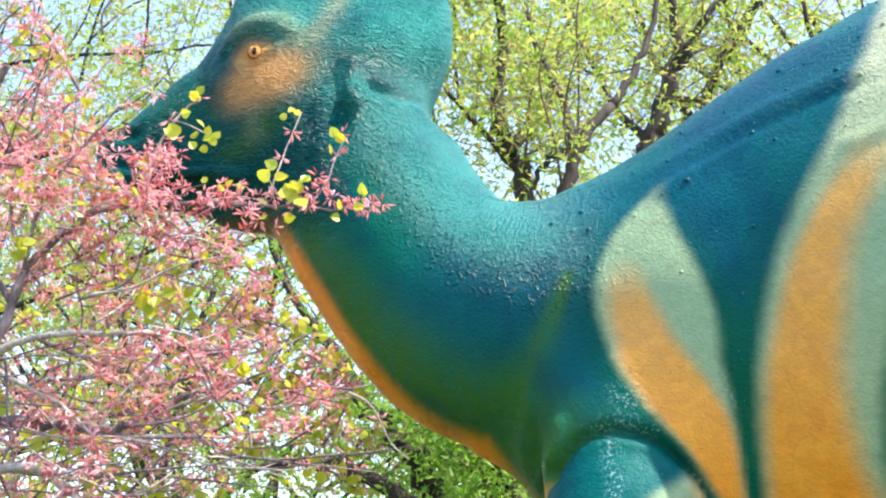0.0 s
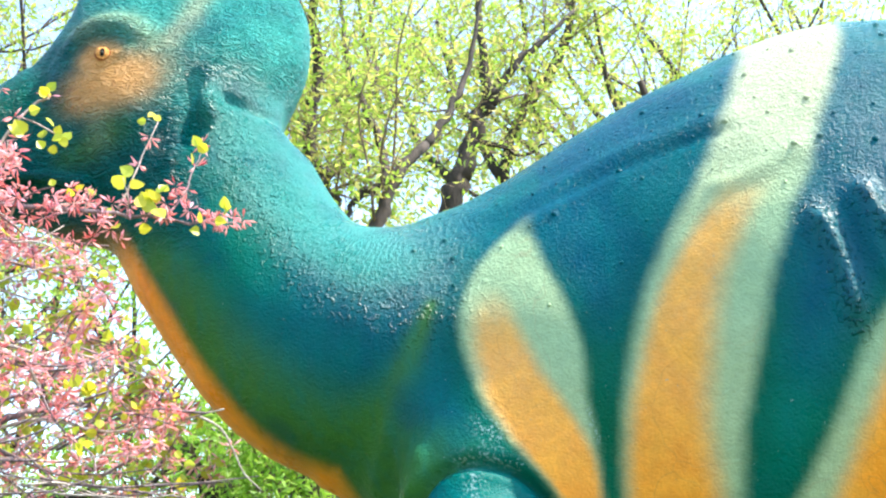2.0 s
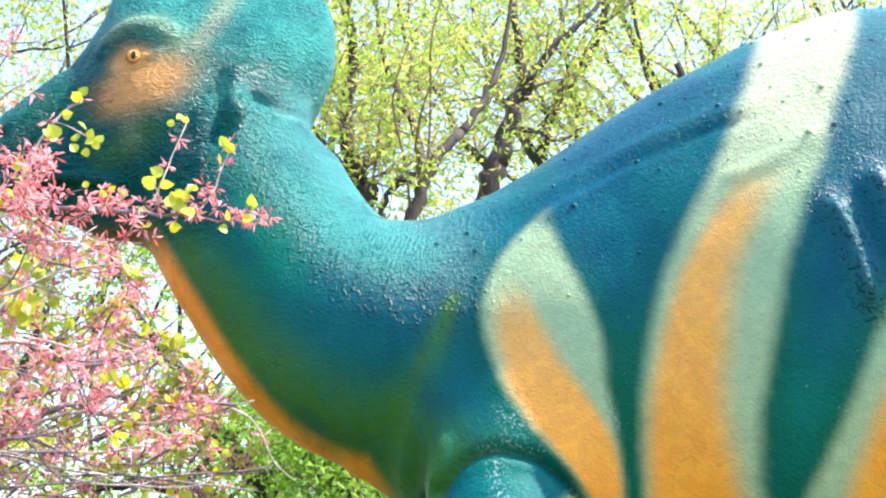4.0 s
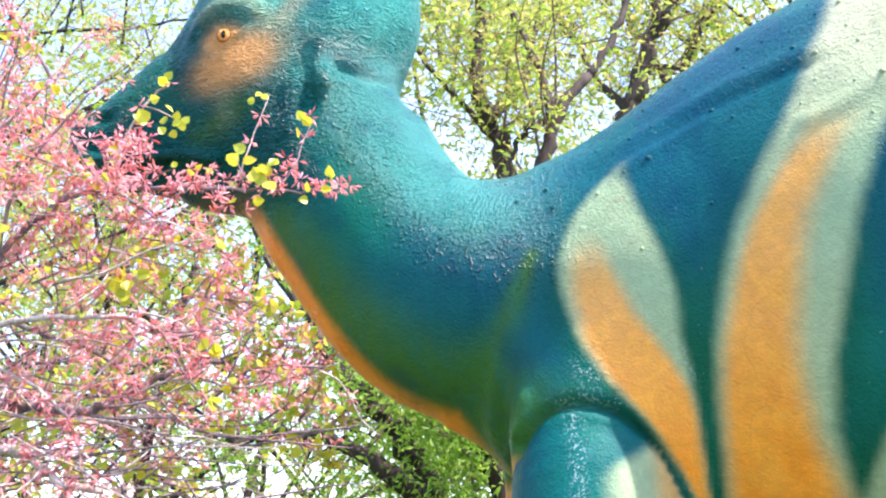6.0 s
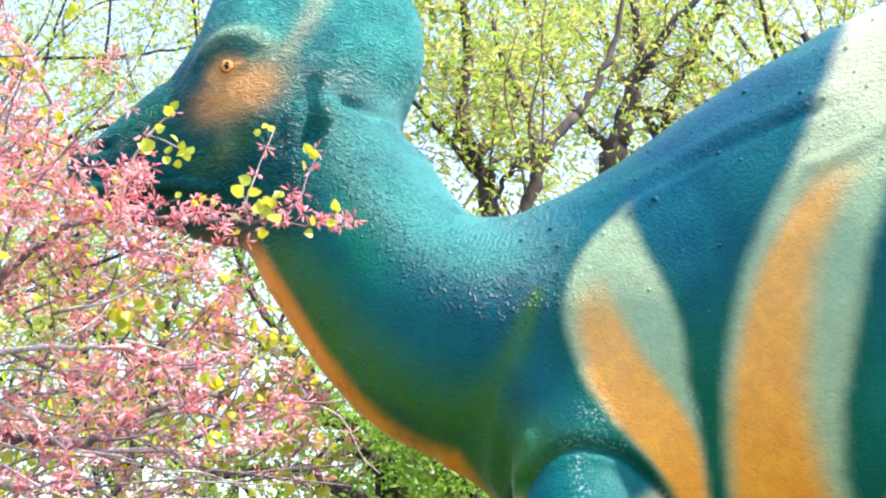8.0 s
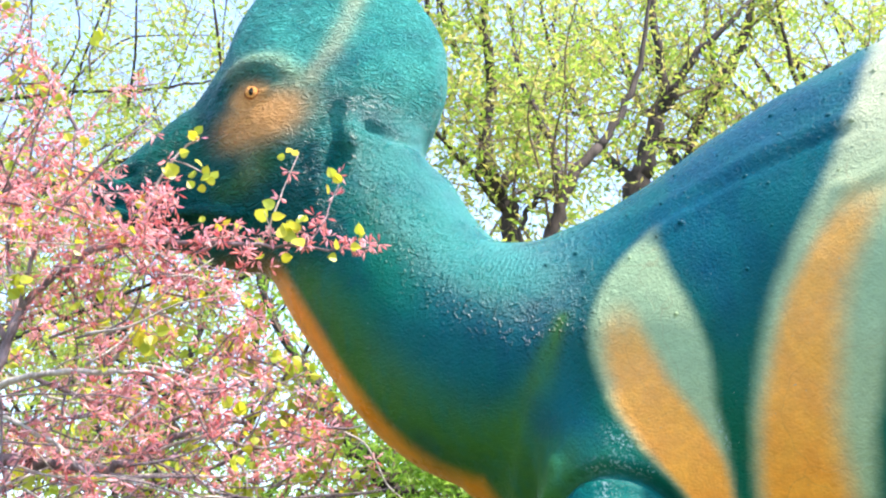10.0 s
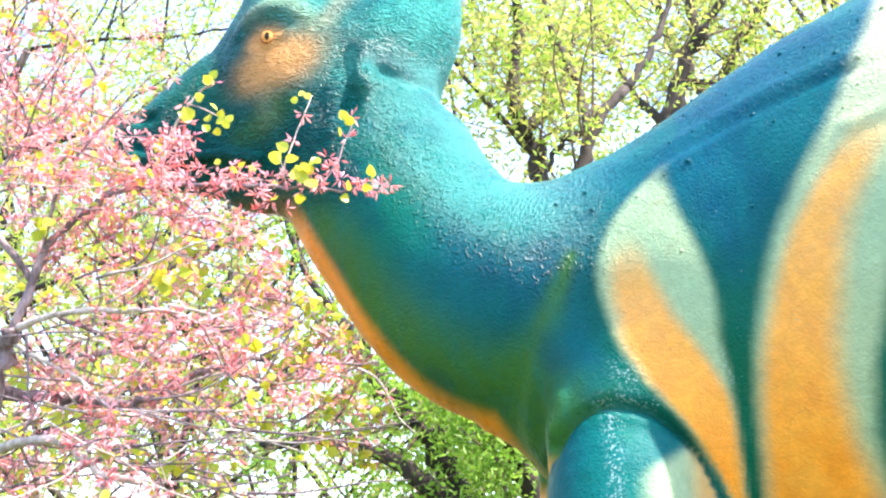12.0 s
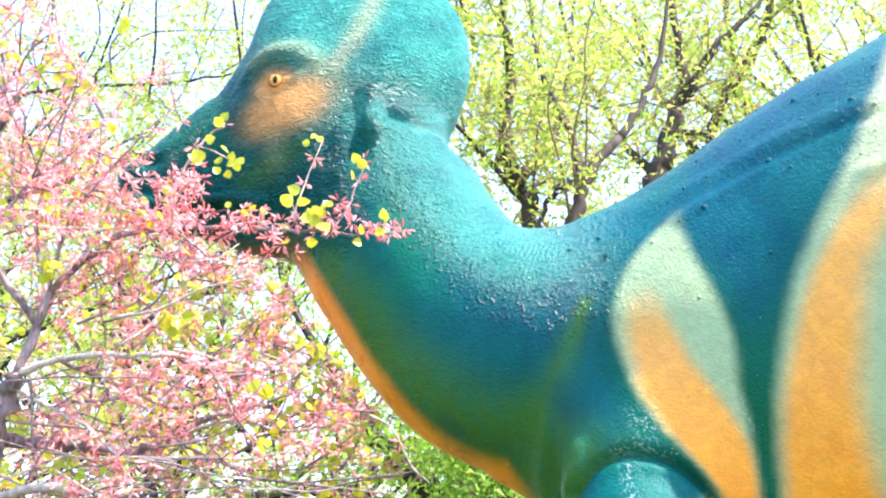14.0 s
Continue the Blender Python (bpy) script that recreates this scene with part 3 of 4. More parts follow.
    lo, hi = np.interp(z, [1.8, 1.95, 2.12, 2.30], [0.0, 0.0, 0.03, 0.13]), np.interp(z, [1.90, 2.00, 2.08, 2.16, 2.24, 2.33], [1.1, 0.95, 0.78, 0.60, 0.50, 0.42])
    orange_a = step(share_a, lo - 0.10, lo + 0.14) * step(-share_a, -hi - 0.12, -hi + 0.10) * step(-z, -2.37, -2.22) * np.interp(z, [1.85, 2.05, 2.25], [1.0, 0.85, 0.68]) * band_a
    share_b = (x - np.interp(z, hs, bl)) / np.interp(z, hs, br - bl)
    lo, hi = np.interp(z, [1.85, 2.05, 2.30, 2.50], [0.02, 0.06, 0.13, 0.26]), np.interp(z, [1.80, 1.93, 2.10, 2.30, 2.50], [0.92, 0.80, 0.66, 0.60, 0.66])
    orange_b = step(share_b, lo - 0.10, lo + 0.12) * step(-share_b, -hi - 0.16, -hi + 0.18) * step(-z, -2.54, -2.42) * np.interp(z, [1.90, 2.10, 2.35, 2.50], [1.0, 0.86, 0.72, 0.55])
    o_heights = np.linspace(1.5, 2.6, 24)
    ox = np.interp(o_heights, [1.5, 1.9, 2.24, 2.5], [0.92, 0.95, 1.07, 1.19])
    orange_c = band(x, z, o_heights, ox - 0.07, ox + 0.07, 0.03) * step(-z, -2.48, -2.36)
    verge = 0.09 * step(x, -0.35, -0.05)
    throat = front * (1 - arm) * step(-across - verge, 0.81, 0.93)
    orange = np.clip((orange_a + orange_b + orange_c) * body * (1 - arm) + throat + 0.5 * patch * step(x, 0.39, 0.45), 0, 1)
    stroke, share = near_line(x, z, [(0.20, 2.32), (0.155, 2.215), (0.112, 2.138), (0.075, 2.04)])
    olive = np.clip(front * (1 - arm) * step(-across, 0.30, 0.82) + 1.0 * np.exp(-((stroke / (0.016 + 0.04 * share)) ** 2)) * (1 - 0.6 * share)
                    + 0.7 * head * np.exp(-((chin / 0.035) ** 2)), 0, 1)
    # nape mask: airbrushed teal that also carries the sheen of the upper neck
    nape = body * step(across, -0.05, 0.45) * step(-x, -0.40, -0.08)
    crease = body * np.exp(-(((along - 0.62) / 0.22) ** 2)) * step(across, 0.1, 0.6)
    # crest mask: colour lifted here to stand for sun on the head
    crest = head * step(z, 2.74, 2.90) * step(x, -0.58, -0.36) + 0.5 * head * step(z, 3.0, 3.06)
    # pale flecks along these lines paint the sparkle of sun on arm and shoulder
    glint, _ = near_line(x, z, [(0.262, 1.965), (0.265, 1.90), (0.262, 1.82), (0.26, 1.70)])
    rim, _ = near_line(x, z, [(0.235, 1.998), (0.28, 2.005), (0.35, 1.985)])
    glint_spot, _ = near_line(x, z, [(0.285, 2.06), (0.30, 2.04)])
    shoulder, _ = near_line(x, z, [(0.47, 2.10), (0.49, 2.03)])
    painted_glint = np.clip(np.exp(-((glint / 0.014) ** 2)) + 0.8 * np.exp(-((rim / 0.010) ** 2)) + np.exp(-((glint_spot / 0.02) ** 2)) + 0.6 * np.exp(-((shoulder / 0.008) ** 2)), 0, 1)
    ridge, _ = near_line(x, z, [(0.868, 2.43), (0.895, 2.33), (0.913, 2.20)])
    ridge_behind, _ = near_line(x, z, [(0.95, 2.49), (0.98, 2.39), (1.02, 2.28)])
    grain = body * np.exp(-(((across - 0.22) / 0.26) ** 2)) * step(-x, -0.36, -0.12) + lateral * (np.exp(-((ridge / 0.03) ** 2)) + np.exp(-((ridge_behind / 0.03) ** 2)))
    sheen = np.clip(nape + 0.25 * head * (1 - cheek) + 0.6 * grain, 0, 1)
    grain = np.clip(grain + 0.10 * body * step(z, 2.42, 2.7), 0, 1)
    masks = dict(crest=np.clip(crest, 0, 1), grain=grain, sheen=sheen, painted_glint=painted_glint * lateral * body, pale=pale, orange=orange, tan=cheek * head * 0.92, olive=olive, nape=np.clip(nape + 0.9 * crest + 0.8 * body * step(x, 0.84, 1.0) * step(z, 2.50, 2.85), 0, 1), crease=crease, head=head, along=along,
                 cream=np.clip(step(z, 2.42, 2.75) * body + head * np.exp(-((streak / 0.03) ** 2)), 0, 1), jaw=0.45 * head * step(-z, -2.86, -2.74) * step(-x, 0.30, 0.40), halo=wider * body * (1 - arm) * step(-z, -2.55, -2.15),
                 blue=body * step(z, 2.05, 2.34) * step(x, -0.22, 0.08) * (1 - nape) * (1 - 0.6 * step(across, 0.75, 0.95)))

    # warts scattered over the back and shoulder, part of the same cast
    rng = random.Random(5)
    picks = np.argwhere((x > 0.15) & (x < 1.35) & (across > 0.18) & (across < 0.97)).ravel().tolist()
    rng.shuffle(picks)
    chosen = []
    for i in picks:
        if len(chosen) < 190 and all(np.sum((verts[i] - verts[j]) ** 2) > 0.052**2 for j in chosen):
            if rng.random() < 0.35 + 0.65 * min(1.0, max(0.0, x[i] - 0.1)):
                chosen.append(i)
    extra_v, extra_f, source, n = [], [], [], len(verts)
    for i in chosen:
        d, a, b = basis(normals[i], rng)
        r = rng.choice((0.0030, 0.0036, 0.0045, 0.0066))
        start = n + len(extra_v)
        for lift_to, wide in ((-0.3, 1.15), (0.45, 0.85), (0.8, 0.45)):
            for k in range(7):
                t = 2 * math.pi * k / 7
                extra_v.append(verts[i] + r * (lift_to * d + wide * (math.cos(t) * a + math.sin(t) * b)))
        extra_v.append(verts[i] + r * 0.92 * d)
        source += [i] * 22
        for ring in (0, 7):
            for k in range(7):
                q = (k + 1) % 7
                extra_f.append((start + ring + k, start + ring + q, start + ring + 7 + q, start + ring + 7 + k))
        extra_f += [(start + 14 + k, start + 14 + (k + 1) % 7, start + 21) for k in range(7)]
    for flank in (-1, 1):
        near = np.argmin((x - EYE[0]) ** 2 + (z - EYE[1]) ** 2 + np.where((verts[:, 1] - middle(x)) * flank > 0, 0, 9))
        at, d = np.array((EYE[0], verts[near, 1] - flank * 0.006, EYE[1])), np.array((0.0, flank, 0.0))
        start = n + len(extra_v)
        for tilt in (0.0, 0.3, 0.6, 0.9, 1.2):
            for k in range(20):
                t = flank * -2 * math.pi * k / 20
                extra_v.append(at + 0.0195 * (math.cos(tilt) * np.array((math.cos(t), 0, math.sin(t))) + 0.75 * math.sin(tilt) * d))
        extra_v.append(at + 0.0195 * 0.75 * d)
        source += [near] * 101
        for ring in range(0, 80, 20):
            extra_f += [(start + ring + k, start + ring + (k + 1) % 20, start + ring + 20 + (k + 1) % 20, start + ring + 20 + k) for k in range(20)]
        extra_f += [(start + 80 + k, start + 80 + (k + 1) % 20, start + 100) for k in range(20)]
    all_v = np.vstack([verts, np.array(extra_v)])
    me = bpy.data.meshes.new("dinosaur_statue")
    me.from_pydata(all_v.tolist(), [], [tuple(q) for q in quads.tolist()] + extra_f)
    me.materials.append(SKIN)
    me.shade_smooth()
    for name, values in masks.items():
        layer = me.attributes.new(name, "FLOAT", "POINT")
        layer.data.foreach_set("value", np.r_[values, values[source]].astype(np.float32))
    ob = new("dinosaur_statue", me)
    return tagged(ob, "glossy teal dinosaur statue with airbrushed orange and pale green stripes", "statue")


statue()


# ---- trees ----
def leaf_cloud(name, centres, size, seed, material, parent, droop=0.5, width=0.19):
    """Pointed leaves folded along their midribs, four triangles each, one at every centre."""
    gen = np.random.default_rng(seed)
    c = np.asarray(centres, float)
    n = len(c)
    d = gen.normal(0, 1, (n, 3)) * (1.0, 1.0, 0.8) - (0.0, 0.0, droop)
    d /= np.linalg.norm(d, axis=1)[:, None]
    a = np.cross(d, gen.normal(0, 1, (n, 3)))
    a /= np.linalg.norm(a, axis=1)[:, None]
    b = np.cross(d, a)
    ln = (size * gen.uniform(0.55, 1.35, n))[:, None]
    rise = 0.12 * ln * b
    verts = np.stack([c, c + 0.42 * ln * d + width * ln * a + rise, c + ln * d - 0.5 * rise, c + 0.42 * ln * d - width * ln * a + rise, c + 0.5 * ln * d], 1).reshape(-1, 3)
    faces = (5 * np.arange(n)[:, None, None] + np.array([(0, 1, 4), (1, 2, 4), (2, 3, 4), (3, 0, 4)])[None]).reshape(-1, 3)
    return tagged(link_mesh(name, verts.tolist(), faces.tolist(), material, parent, smooth=False), kind="stuff")


def spray_centres(tips, count, gen, per=16, spread=0.07, fall=0.0):
    """Places of leaves, in loose sprays round the ends of shoots."""
    ends = np.vstack([t[len(t) // 3 :] for t in tips])
    picks = ends[gen.integers(0, len(ends), max(1, count // per))]
    c = np.repeat(picks, per, axis=0) + gen.normal(0, spread, (len(picks) * per, 3))
    c[:, 2] -= fall * np.abs(gen.normal(0, 1, len(c)))
    return c


def round_leaf(size, d, a, b, at, bend):
    """A heart-shaped leaf: a fan of eight points about a dished middle."""
    pts = [at]
    for along_leaf, out in ((0.10, 0.34), (0.38, 0.50), (0.70, 0.34), (1.02, 0.0), (0.70, -0.34), (0.38, -0.50), (0.10, -0.34)):
        pts.append(at + size * (along_leaf * d + out * a + bend * abs(out) * b))
    pts.append(at + 0.42 * size * d)
    return pts, [(8, i, i + 1) for i in range(0, 7)] + [(8, 7, 0)]


def grow(line, r0, r1, mesh, rng, sides=7, knobs=0.18, steps=5):
    c = curve(line, steps)
    c[1:-1] += np.array([[rng.gauss(0, 1) for _ in range(3)] for _ in c[1:-1]]) * r0 * 0.22
    radii = np.linspace(r0, r1, len(c))
    mesh.tube(c, radii, sides, knobs, rng)
    return c, radii


def sub_branches(c, radii, rng, count, length, mesh, tips, depth, up=0.5, spread=1.0):
    """Side shoots along a line, which fork again."""
    for _ in range(count):
        i = rng.randrange(len(c) // 5, len(c))
        d = np.array([rng.gauss(0, spread), rng.gauss(0, spread), rng.gauss(up, 0.6)])
        d /= np.linalg.norm(d)
        ln = length * rng.uniform(0.55, 1.3)
        pts, p = [c[i]], c[i]
        for _ in range(3):
            d = d + np.array([rng.gauss(0, 0.28), rng.gauss(0, 0.28), rng.gauss(0.05, 0.25)])
            d /= np.linalg.norm(d)
            p = p + d * ln / 3
            pts.append(p)
        r = min(0.011, max(0.0026, radii[i] * 0.24))
        cc = curve(pts, 3)
        mesh.tube(cc, np.linspace(r, max(0.0015, 0.25 * r), len(cc)), 4 if depth < 2 else 5, 0.1, rng)
        tips.append(cc)
        if depth > 0:
            sub_branches(cc, np.linspace(r, 0.3 * r, len(cc)), rng, 4, length * 0.55, mesh, tips, depth - 1, up, spread)


def spring_tree(name, label, trunk, limbs, seed, radius, shoots, leaves, size, material, shoot_length=1.1, depth=1):
    """A tree of the background: trunk and limbs on given lines, forking shoots, and sprays of small leaves with gaps."""
    rng = random.Random(seed)
    root = thing(name, trunk[0])
    shift = np.array(trunk[0])
    wood, tips = Mesh(), []
    c, radii = grow(trunk - shift, radius, radius * 0.55, wood, rng, 9)
    wood.make("trunk", BARK_GREY, root)
    lines = [(c[len(c) // 2 :], radii[len(c) // 2 :])]
    for line, r in limbs:
        limb = Mesh()
        lines.append(grow(np.array(line) - shift, r, r * 0.35, limb, rng, 7))
        limb.make("limb", BARK_GREY, root)
    twigs = Mesh()
    for cc, rr in lines:
        sub_branches(cc, rr, rng, shoots, shoot_length, twigs, tips, depth)
    tagged(twigs.make("branchwork", TWIG, root), kind="stuff")
    centres = spray_centres(tips, leaves, np.random.default_rng(seed), 16, 0.085, 0.10)
    leaf_cloud("crown", centres, size, seed, material, root)
    return tagged(root, label, "tree", group="trees behind the statue")


A = np.array
GREEN = "slender tree with dark trunk and sparse yellow-green spring leaves"
spring_tree("spring_tree", GREEN, A([(0.25, 6.4, 0), (0.30, 6.35, 1.8), (0.41, 6.3, 3.55), (0.47, 6.3, 3.88), (0.58, 6.3, 4.23), (0.77, 6.4, 4.49)]),
            [([(0.77, 6.4, 4.49), (0.94, 6.5, 4.78), (1.06, 6.6, 5.13), (1.2, 6.7, 5.8)], 0.03), ([(0.58, 6.3, 4.19), (0.43, 6.3, 4.15), (0.34, 6.3, 4.05), (0.30, 6.3, 3.85)], 0.028),
             ([(0.55, 6.3, 4.15), (0.5, 6.5, 4.6), (0.35, 6.7, 5.1), (0.3, 6.9, 5.7)], 0.03)], 11, 0.056, 4, 1100, 0.055, SPRING_LEAF, 0.9)
spring_tree("spring_tree", GREEN, A([(0.95, 8.2, 0), (1.0, 8.1, 2.2), (1.13, 8.0, 4.43), (1.24, 8.0, 4.98), (1.32, 8.0, 5.29), (1.48, 8.0, 5.59)]),
            [([(1.48, 8.0, 5.59), (1.54, 8.0, 5.72), (1.75, 8.0, 6.0), (2.2, 8.1, 6.5)], 0.045), ([(1.48, 8.0, 5.57), (1.45, 8.0, 5.87), (1.42, 8.0, 6.4), (1.5, 8.0, 7.1)], 0.045),
             ([(1.32, 8.0, 5.27), (1.56, 8.0, 5.26), (1.71, 8.0, 5.19), (1.9, 8.0, 5.3)], 0.025), ([(1.22, 8.0, 4.9), (1.0, 8.3, 5.4), (0.8, 8.6, 6.1)], 0.04)], 12, 0.105, 4, 2300, 0.060, SPRING_LEAF, 1.1)
spring_tree("spring_tree", GREEN, A([(0.25, 7.1, 0), (0.26, 7.0, 2.0), (0.27, 7.0, 4.1), (0.28, 7.0, 4.32), (0.22, 7.0, 4.45)]),
            [([(0.22, 7.0, 4.42), (0.13, 7.0, 4.78), (0.18, 7.0, 5.21), (0.13, 7.0, 5.7), (0.2, 7.0, 6.3)], 0.055), ([(0.28, 7.0, 4.3), (0.05, 6.8, 4.5), (-0.2, 6.6, 4.75), (-0.5, 6.6, 5.2)], 0.022),
             ([(0.2, 7.0, 4.5), (0.45, 7.3, 4.9), (0.6, 7.5, 5.6)], 0.04)], 13, 0.070, 8, 10000, 0.056, SPRING_LEAF, 1.1)
spring_tree("spring_tree", GREEN, A([(2.6, 9.4, 0), (2.4, 9.2, 2.5), (2.0, 9.0, 4.6), (1.79, 9.0, 5.5), (2.0, 9.0, 6.13)]),
            [([(2.0, 9.0, 6.1), (2.31, 9.0, 6.6), (2.5, 9.0, 7.3)], 0.06), ([(2.2, 9.1, 3.6), (2.7, 9.0, 4.8), (3.0, 9.0, 6.0)], 0.07), ([(1.8, 9.0, 5.4), (1.5, 9.3, 6.2), (1.3, 9.3, 7.0)], 0.05)],
            14, 0.07, 9, 8000, 0.062, SPRING_LEAF, 1.3)
spring_tree("spring_tree", GREEN, A([(-3.6, 7.2, 0), (-3.6, 7.1, 2.5), (-3.4, 7.0, 4.2), (-3.0, 7.0, 5.1)]),
            [([(-3.0, 7.0, 5.1), (-2.5, 7.0, 5.16), (-2.08, 7.0, 5.17), (-1.8, 7.0, 5.21), (-1.5, 7.0, 5.27), (-1.2, 7.0, 5.5)], 0.013), ([(-3.4, 7.0, 4.2), (-2.2, 6.9, 4.6), (-1.6, 6.8, 4.7)], 0.022), ([(-3.5, 7.0, 3.2), (-2.2, 6.7, 3.6), (-1.6, 6.5, 3.8)], 0.022),
             ([(-3.6, 7.1, 2.3), (-2.3, 6.8, 2.7), (-1.5, 6.6, 3.0)], 0.022)], 15, 0.05, 7, 4500, 0.05, SPRING_LEAF, 0.9)
spring_tree("spring_tree", GREEN, A([(-1.9, 6.3, 0), (-1.8, 6.2, 1.2), (-1.6, 6.1, 2.2), (-1.45, 6.0, 2.9), (-1.35, 6.0, 3.3)]),
            [([(-1.7, 6.1, 1.9), (-1.2, 6.0, 2.3), (-0.8, 6.0, 2.6), (-0.4, 6.0, 3.1)], 0.018), ([(-1.6, 6.1, 2.3), (-1.9, 6.0, 2.9), (-2.3, 6.0, 3.4)], 0.018), ([(-1.75, 6.2, 1.6), (-2.1, 6.0, 2.1), (-2.5, 6.0, 2.5)], 0.03)],
            18, 0.032, 7, 3500, 0.052, SPRING_LEAF, 0.8)
spring_tree("spring_tree", GREEN, A([(4.1, 9.8, 0), (3.9, 9.5, 2.5), (3.5, 9.3, 4.6), (3.2, 9.1, 5.6), (3.0, 9.0, 6.4)]),
            [([(3.4, 9.2, 5.0), (3.0, 9.0, 5.5), (2.7, 8.9, 6.2), (2.6, 8.9, 7.0)], 0.035), ([(3.3, 9.2, 5.2), (3.7, 9.1, 5.9), (4.0, 9.0, 6.8)], 0.035), ([(3.6, 9.3, 4.2), (4.2, 9.2, 5.0), (4.7, 9.1, 5.8)], 0.035)],
            19, 0.06, 9, 7000, 0.060, SPRING_LEAF, 1.2)
spring_tree("leaning_tree", "leaning tree with rough brown trunk and bright green leaves", A([(0.5, 5.3, 0), (0.35, 5.3, 1.0), (-0.03, 5.4, 1.9), (-0.17, 5.4, 2.15), (-0.27, 5.4, 2.35), (-0.45, 5.4, 2.55), (-0.64, 5.5, 2.84)]),
            [([(-0.12, 5.3, 1.96), (-0.28, 5.2, 2.15), (-0.5, 5.2, 2.27), (-0.71, 5.3, 2.33), (-1.03, 5.4, 2.33)], 0.05), ([(-0.6, 5.5, 2.8), (-0.9, 5.6, 3.2), (-1.1, 5.8, 3.8)], 0.03),
             ([(-0.6, 5.3, 2.3), (-0.5, 5.2, 2.4), (-0.35, 5.2, 2.5)], 0.012)], 16, 0.075, 7, 4000, 0.042, BUSH_LEAF, 0.6)
spring_tree("leafy_tree", "small tree with brown trunk and dense fresh green leaves", A([(0.35, 5.2, 0), (0.28, 5.1, 1.2), (0.19, 5.0, 1.95), (0.12, 5.0, 2.19), (0.08, 5.0, 2.45)]),
            [([(0.1, 5.0, 2.3), (-0.1, 5.6, 2.5), (-0.3, 6.2, 2.6)], 0.03), ([(0.2, 5.0, 1.8), (0.0, 5.8, 2.0), (-0.2, 6.4, 2.2)], 0.03), ([(0.12, 5.0, 2.2), (0.4, 5.4, 2.6), (0.6, 5.6, 3.0)], 0.03)],
            17, 0.07, 10, 11000, 0.042, BUSH_LEAF, 0.55)


def far_woods():
    """Crowns further off, too many to count: sprays of leaves on bare shoots."""
    rng, gen = random.Random(23), np.random.default_rng(23)
    wood, twigs, centres = Mesh(), Mesh(), []
    for _ in range(640):
        y = rng.uniform(11, 21)
        x = rng.uniform(-0.55, 0.55) * y
        z = rng.uniform(0.08, 0.66) * y
        high_left = x < -0.06 * y and z > 1.6 + 0.33 * y
        high_right = x > 0.12 * y and z > 1.6 + 0.42 * y
        if noise.noise((x * 0.22, y * 0.1, z * 0.22)) < (0.2 if high_left else -0.25 if high_right else 0.08):
            continue
        clearing = 0.07 < x / y < 0.21 and 0.26 < (z - 1.6) / y < 0.44
        if clearing and rng.random() < 0.94:
            continue
        pts, d = [np.array((x, y, z))], np.array([rng.gauss(0, 0.6), rng.gauss(0, 0.4), 1.0])
        for _ in range(4):
            d = d + np.array([rng.gauss(0, 0.3), rng.gauss(0, 0.3), rng.gauss(0, 0.2)])
            pts.append(pts[-1] + d / np.linalg.norm(d) * rng.uniform(0.5, 0.9))
        cc = curve(pts, 3)
        wood.tube(cc, np.linspace(rng.uniform(0.02, 0.05) * (0.5 if high_left else 1.0), 0.008, len(cc)), 5, 0.1, rng)
        tips = []
        sub_branches(cc, np.linspace(0.03, 0.01, len(cc)), rng, 5, 1.0, twigs, tips, 1)
        centres.append(spray_centres(tips, rng.randrange(170, 300), gen, 14, 0.11, 0.16))
    root = tagged(thing("far_woods"), "distant trees in thin yellow-green spring leaf", "woods", kind="stuff")
    wood.make("branches", BARK_GREY, root)
    twigs.make("branchwork", TWIG, root)
    leaf_cloud("foliage", np.vstack(centres), 0.10, 23, SPRING_LEAF, root)


far_woods()


# ---- the flowering tree in front ----
def clear_of_statue(p):
    """Whether a place lies in the flowering crown and keeps off the statue's head and neck."""
    x, y, z = p
    k = 2.4 / y
    x, z = x * k, 1.6 + (z - 1.6) * k
    if y > 2.62 and x > -0.90 and z > 2.36:
        return False
    ceiling = np.interp(x, [-1.25, -1.0, -0.90, -0.84, -0.78, -0.67, -0.5, -0.37, -0.25], [3.4, 3.05, 2.91, 2.76, 2.68, 2.615, 2.50, 2.47, 2.45])
    front = np.interp(z, [1.80, 1.915, 2.02, 2.09, 2.17, 2.27, 2.40], [0.0, -0.05, -0.16, -0.215, -0.275, -0.335, -0.405])
    return z < ceiling and x < front - 0.015


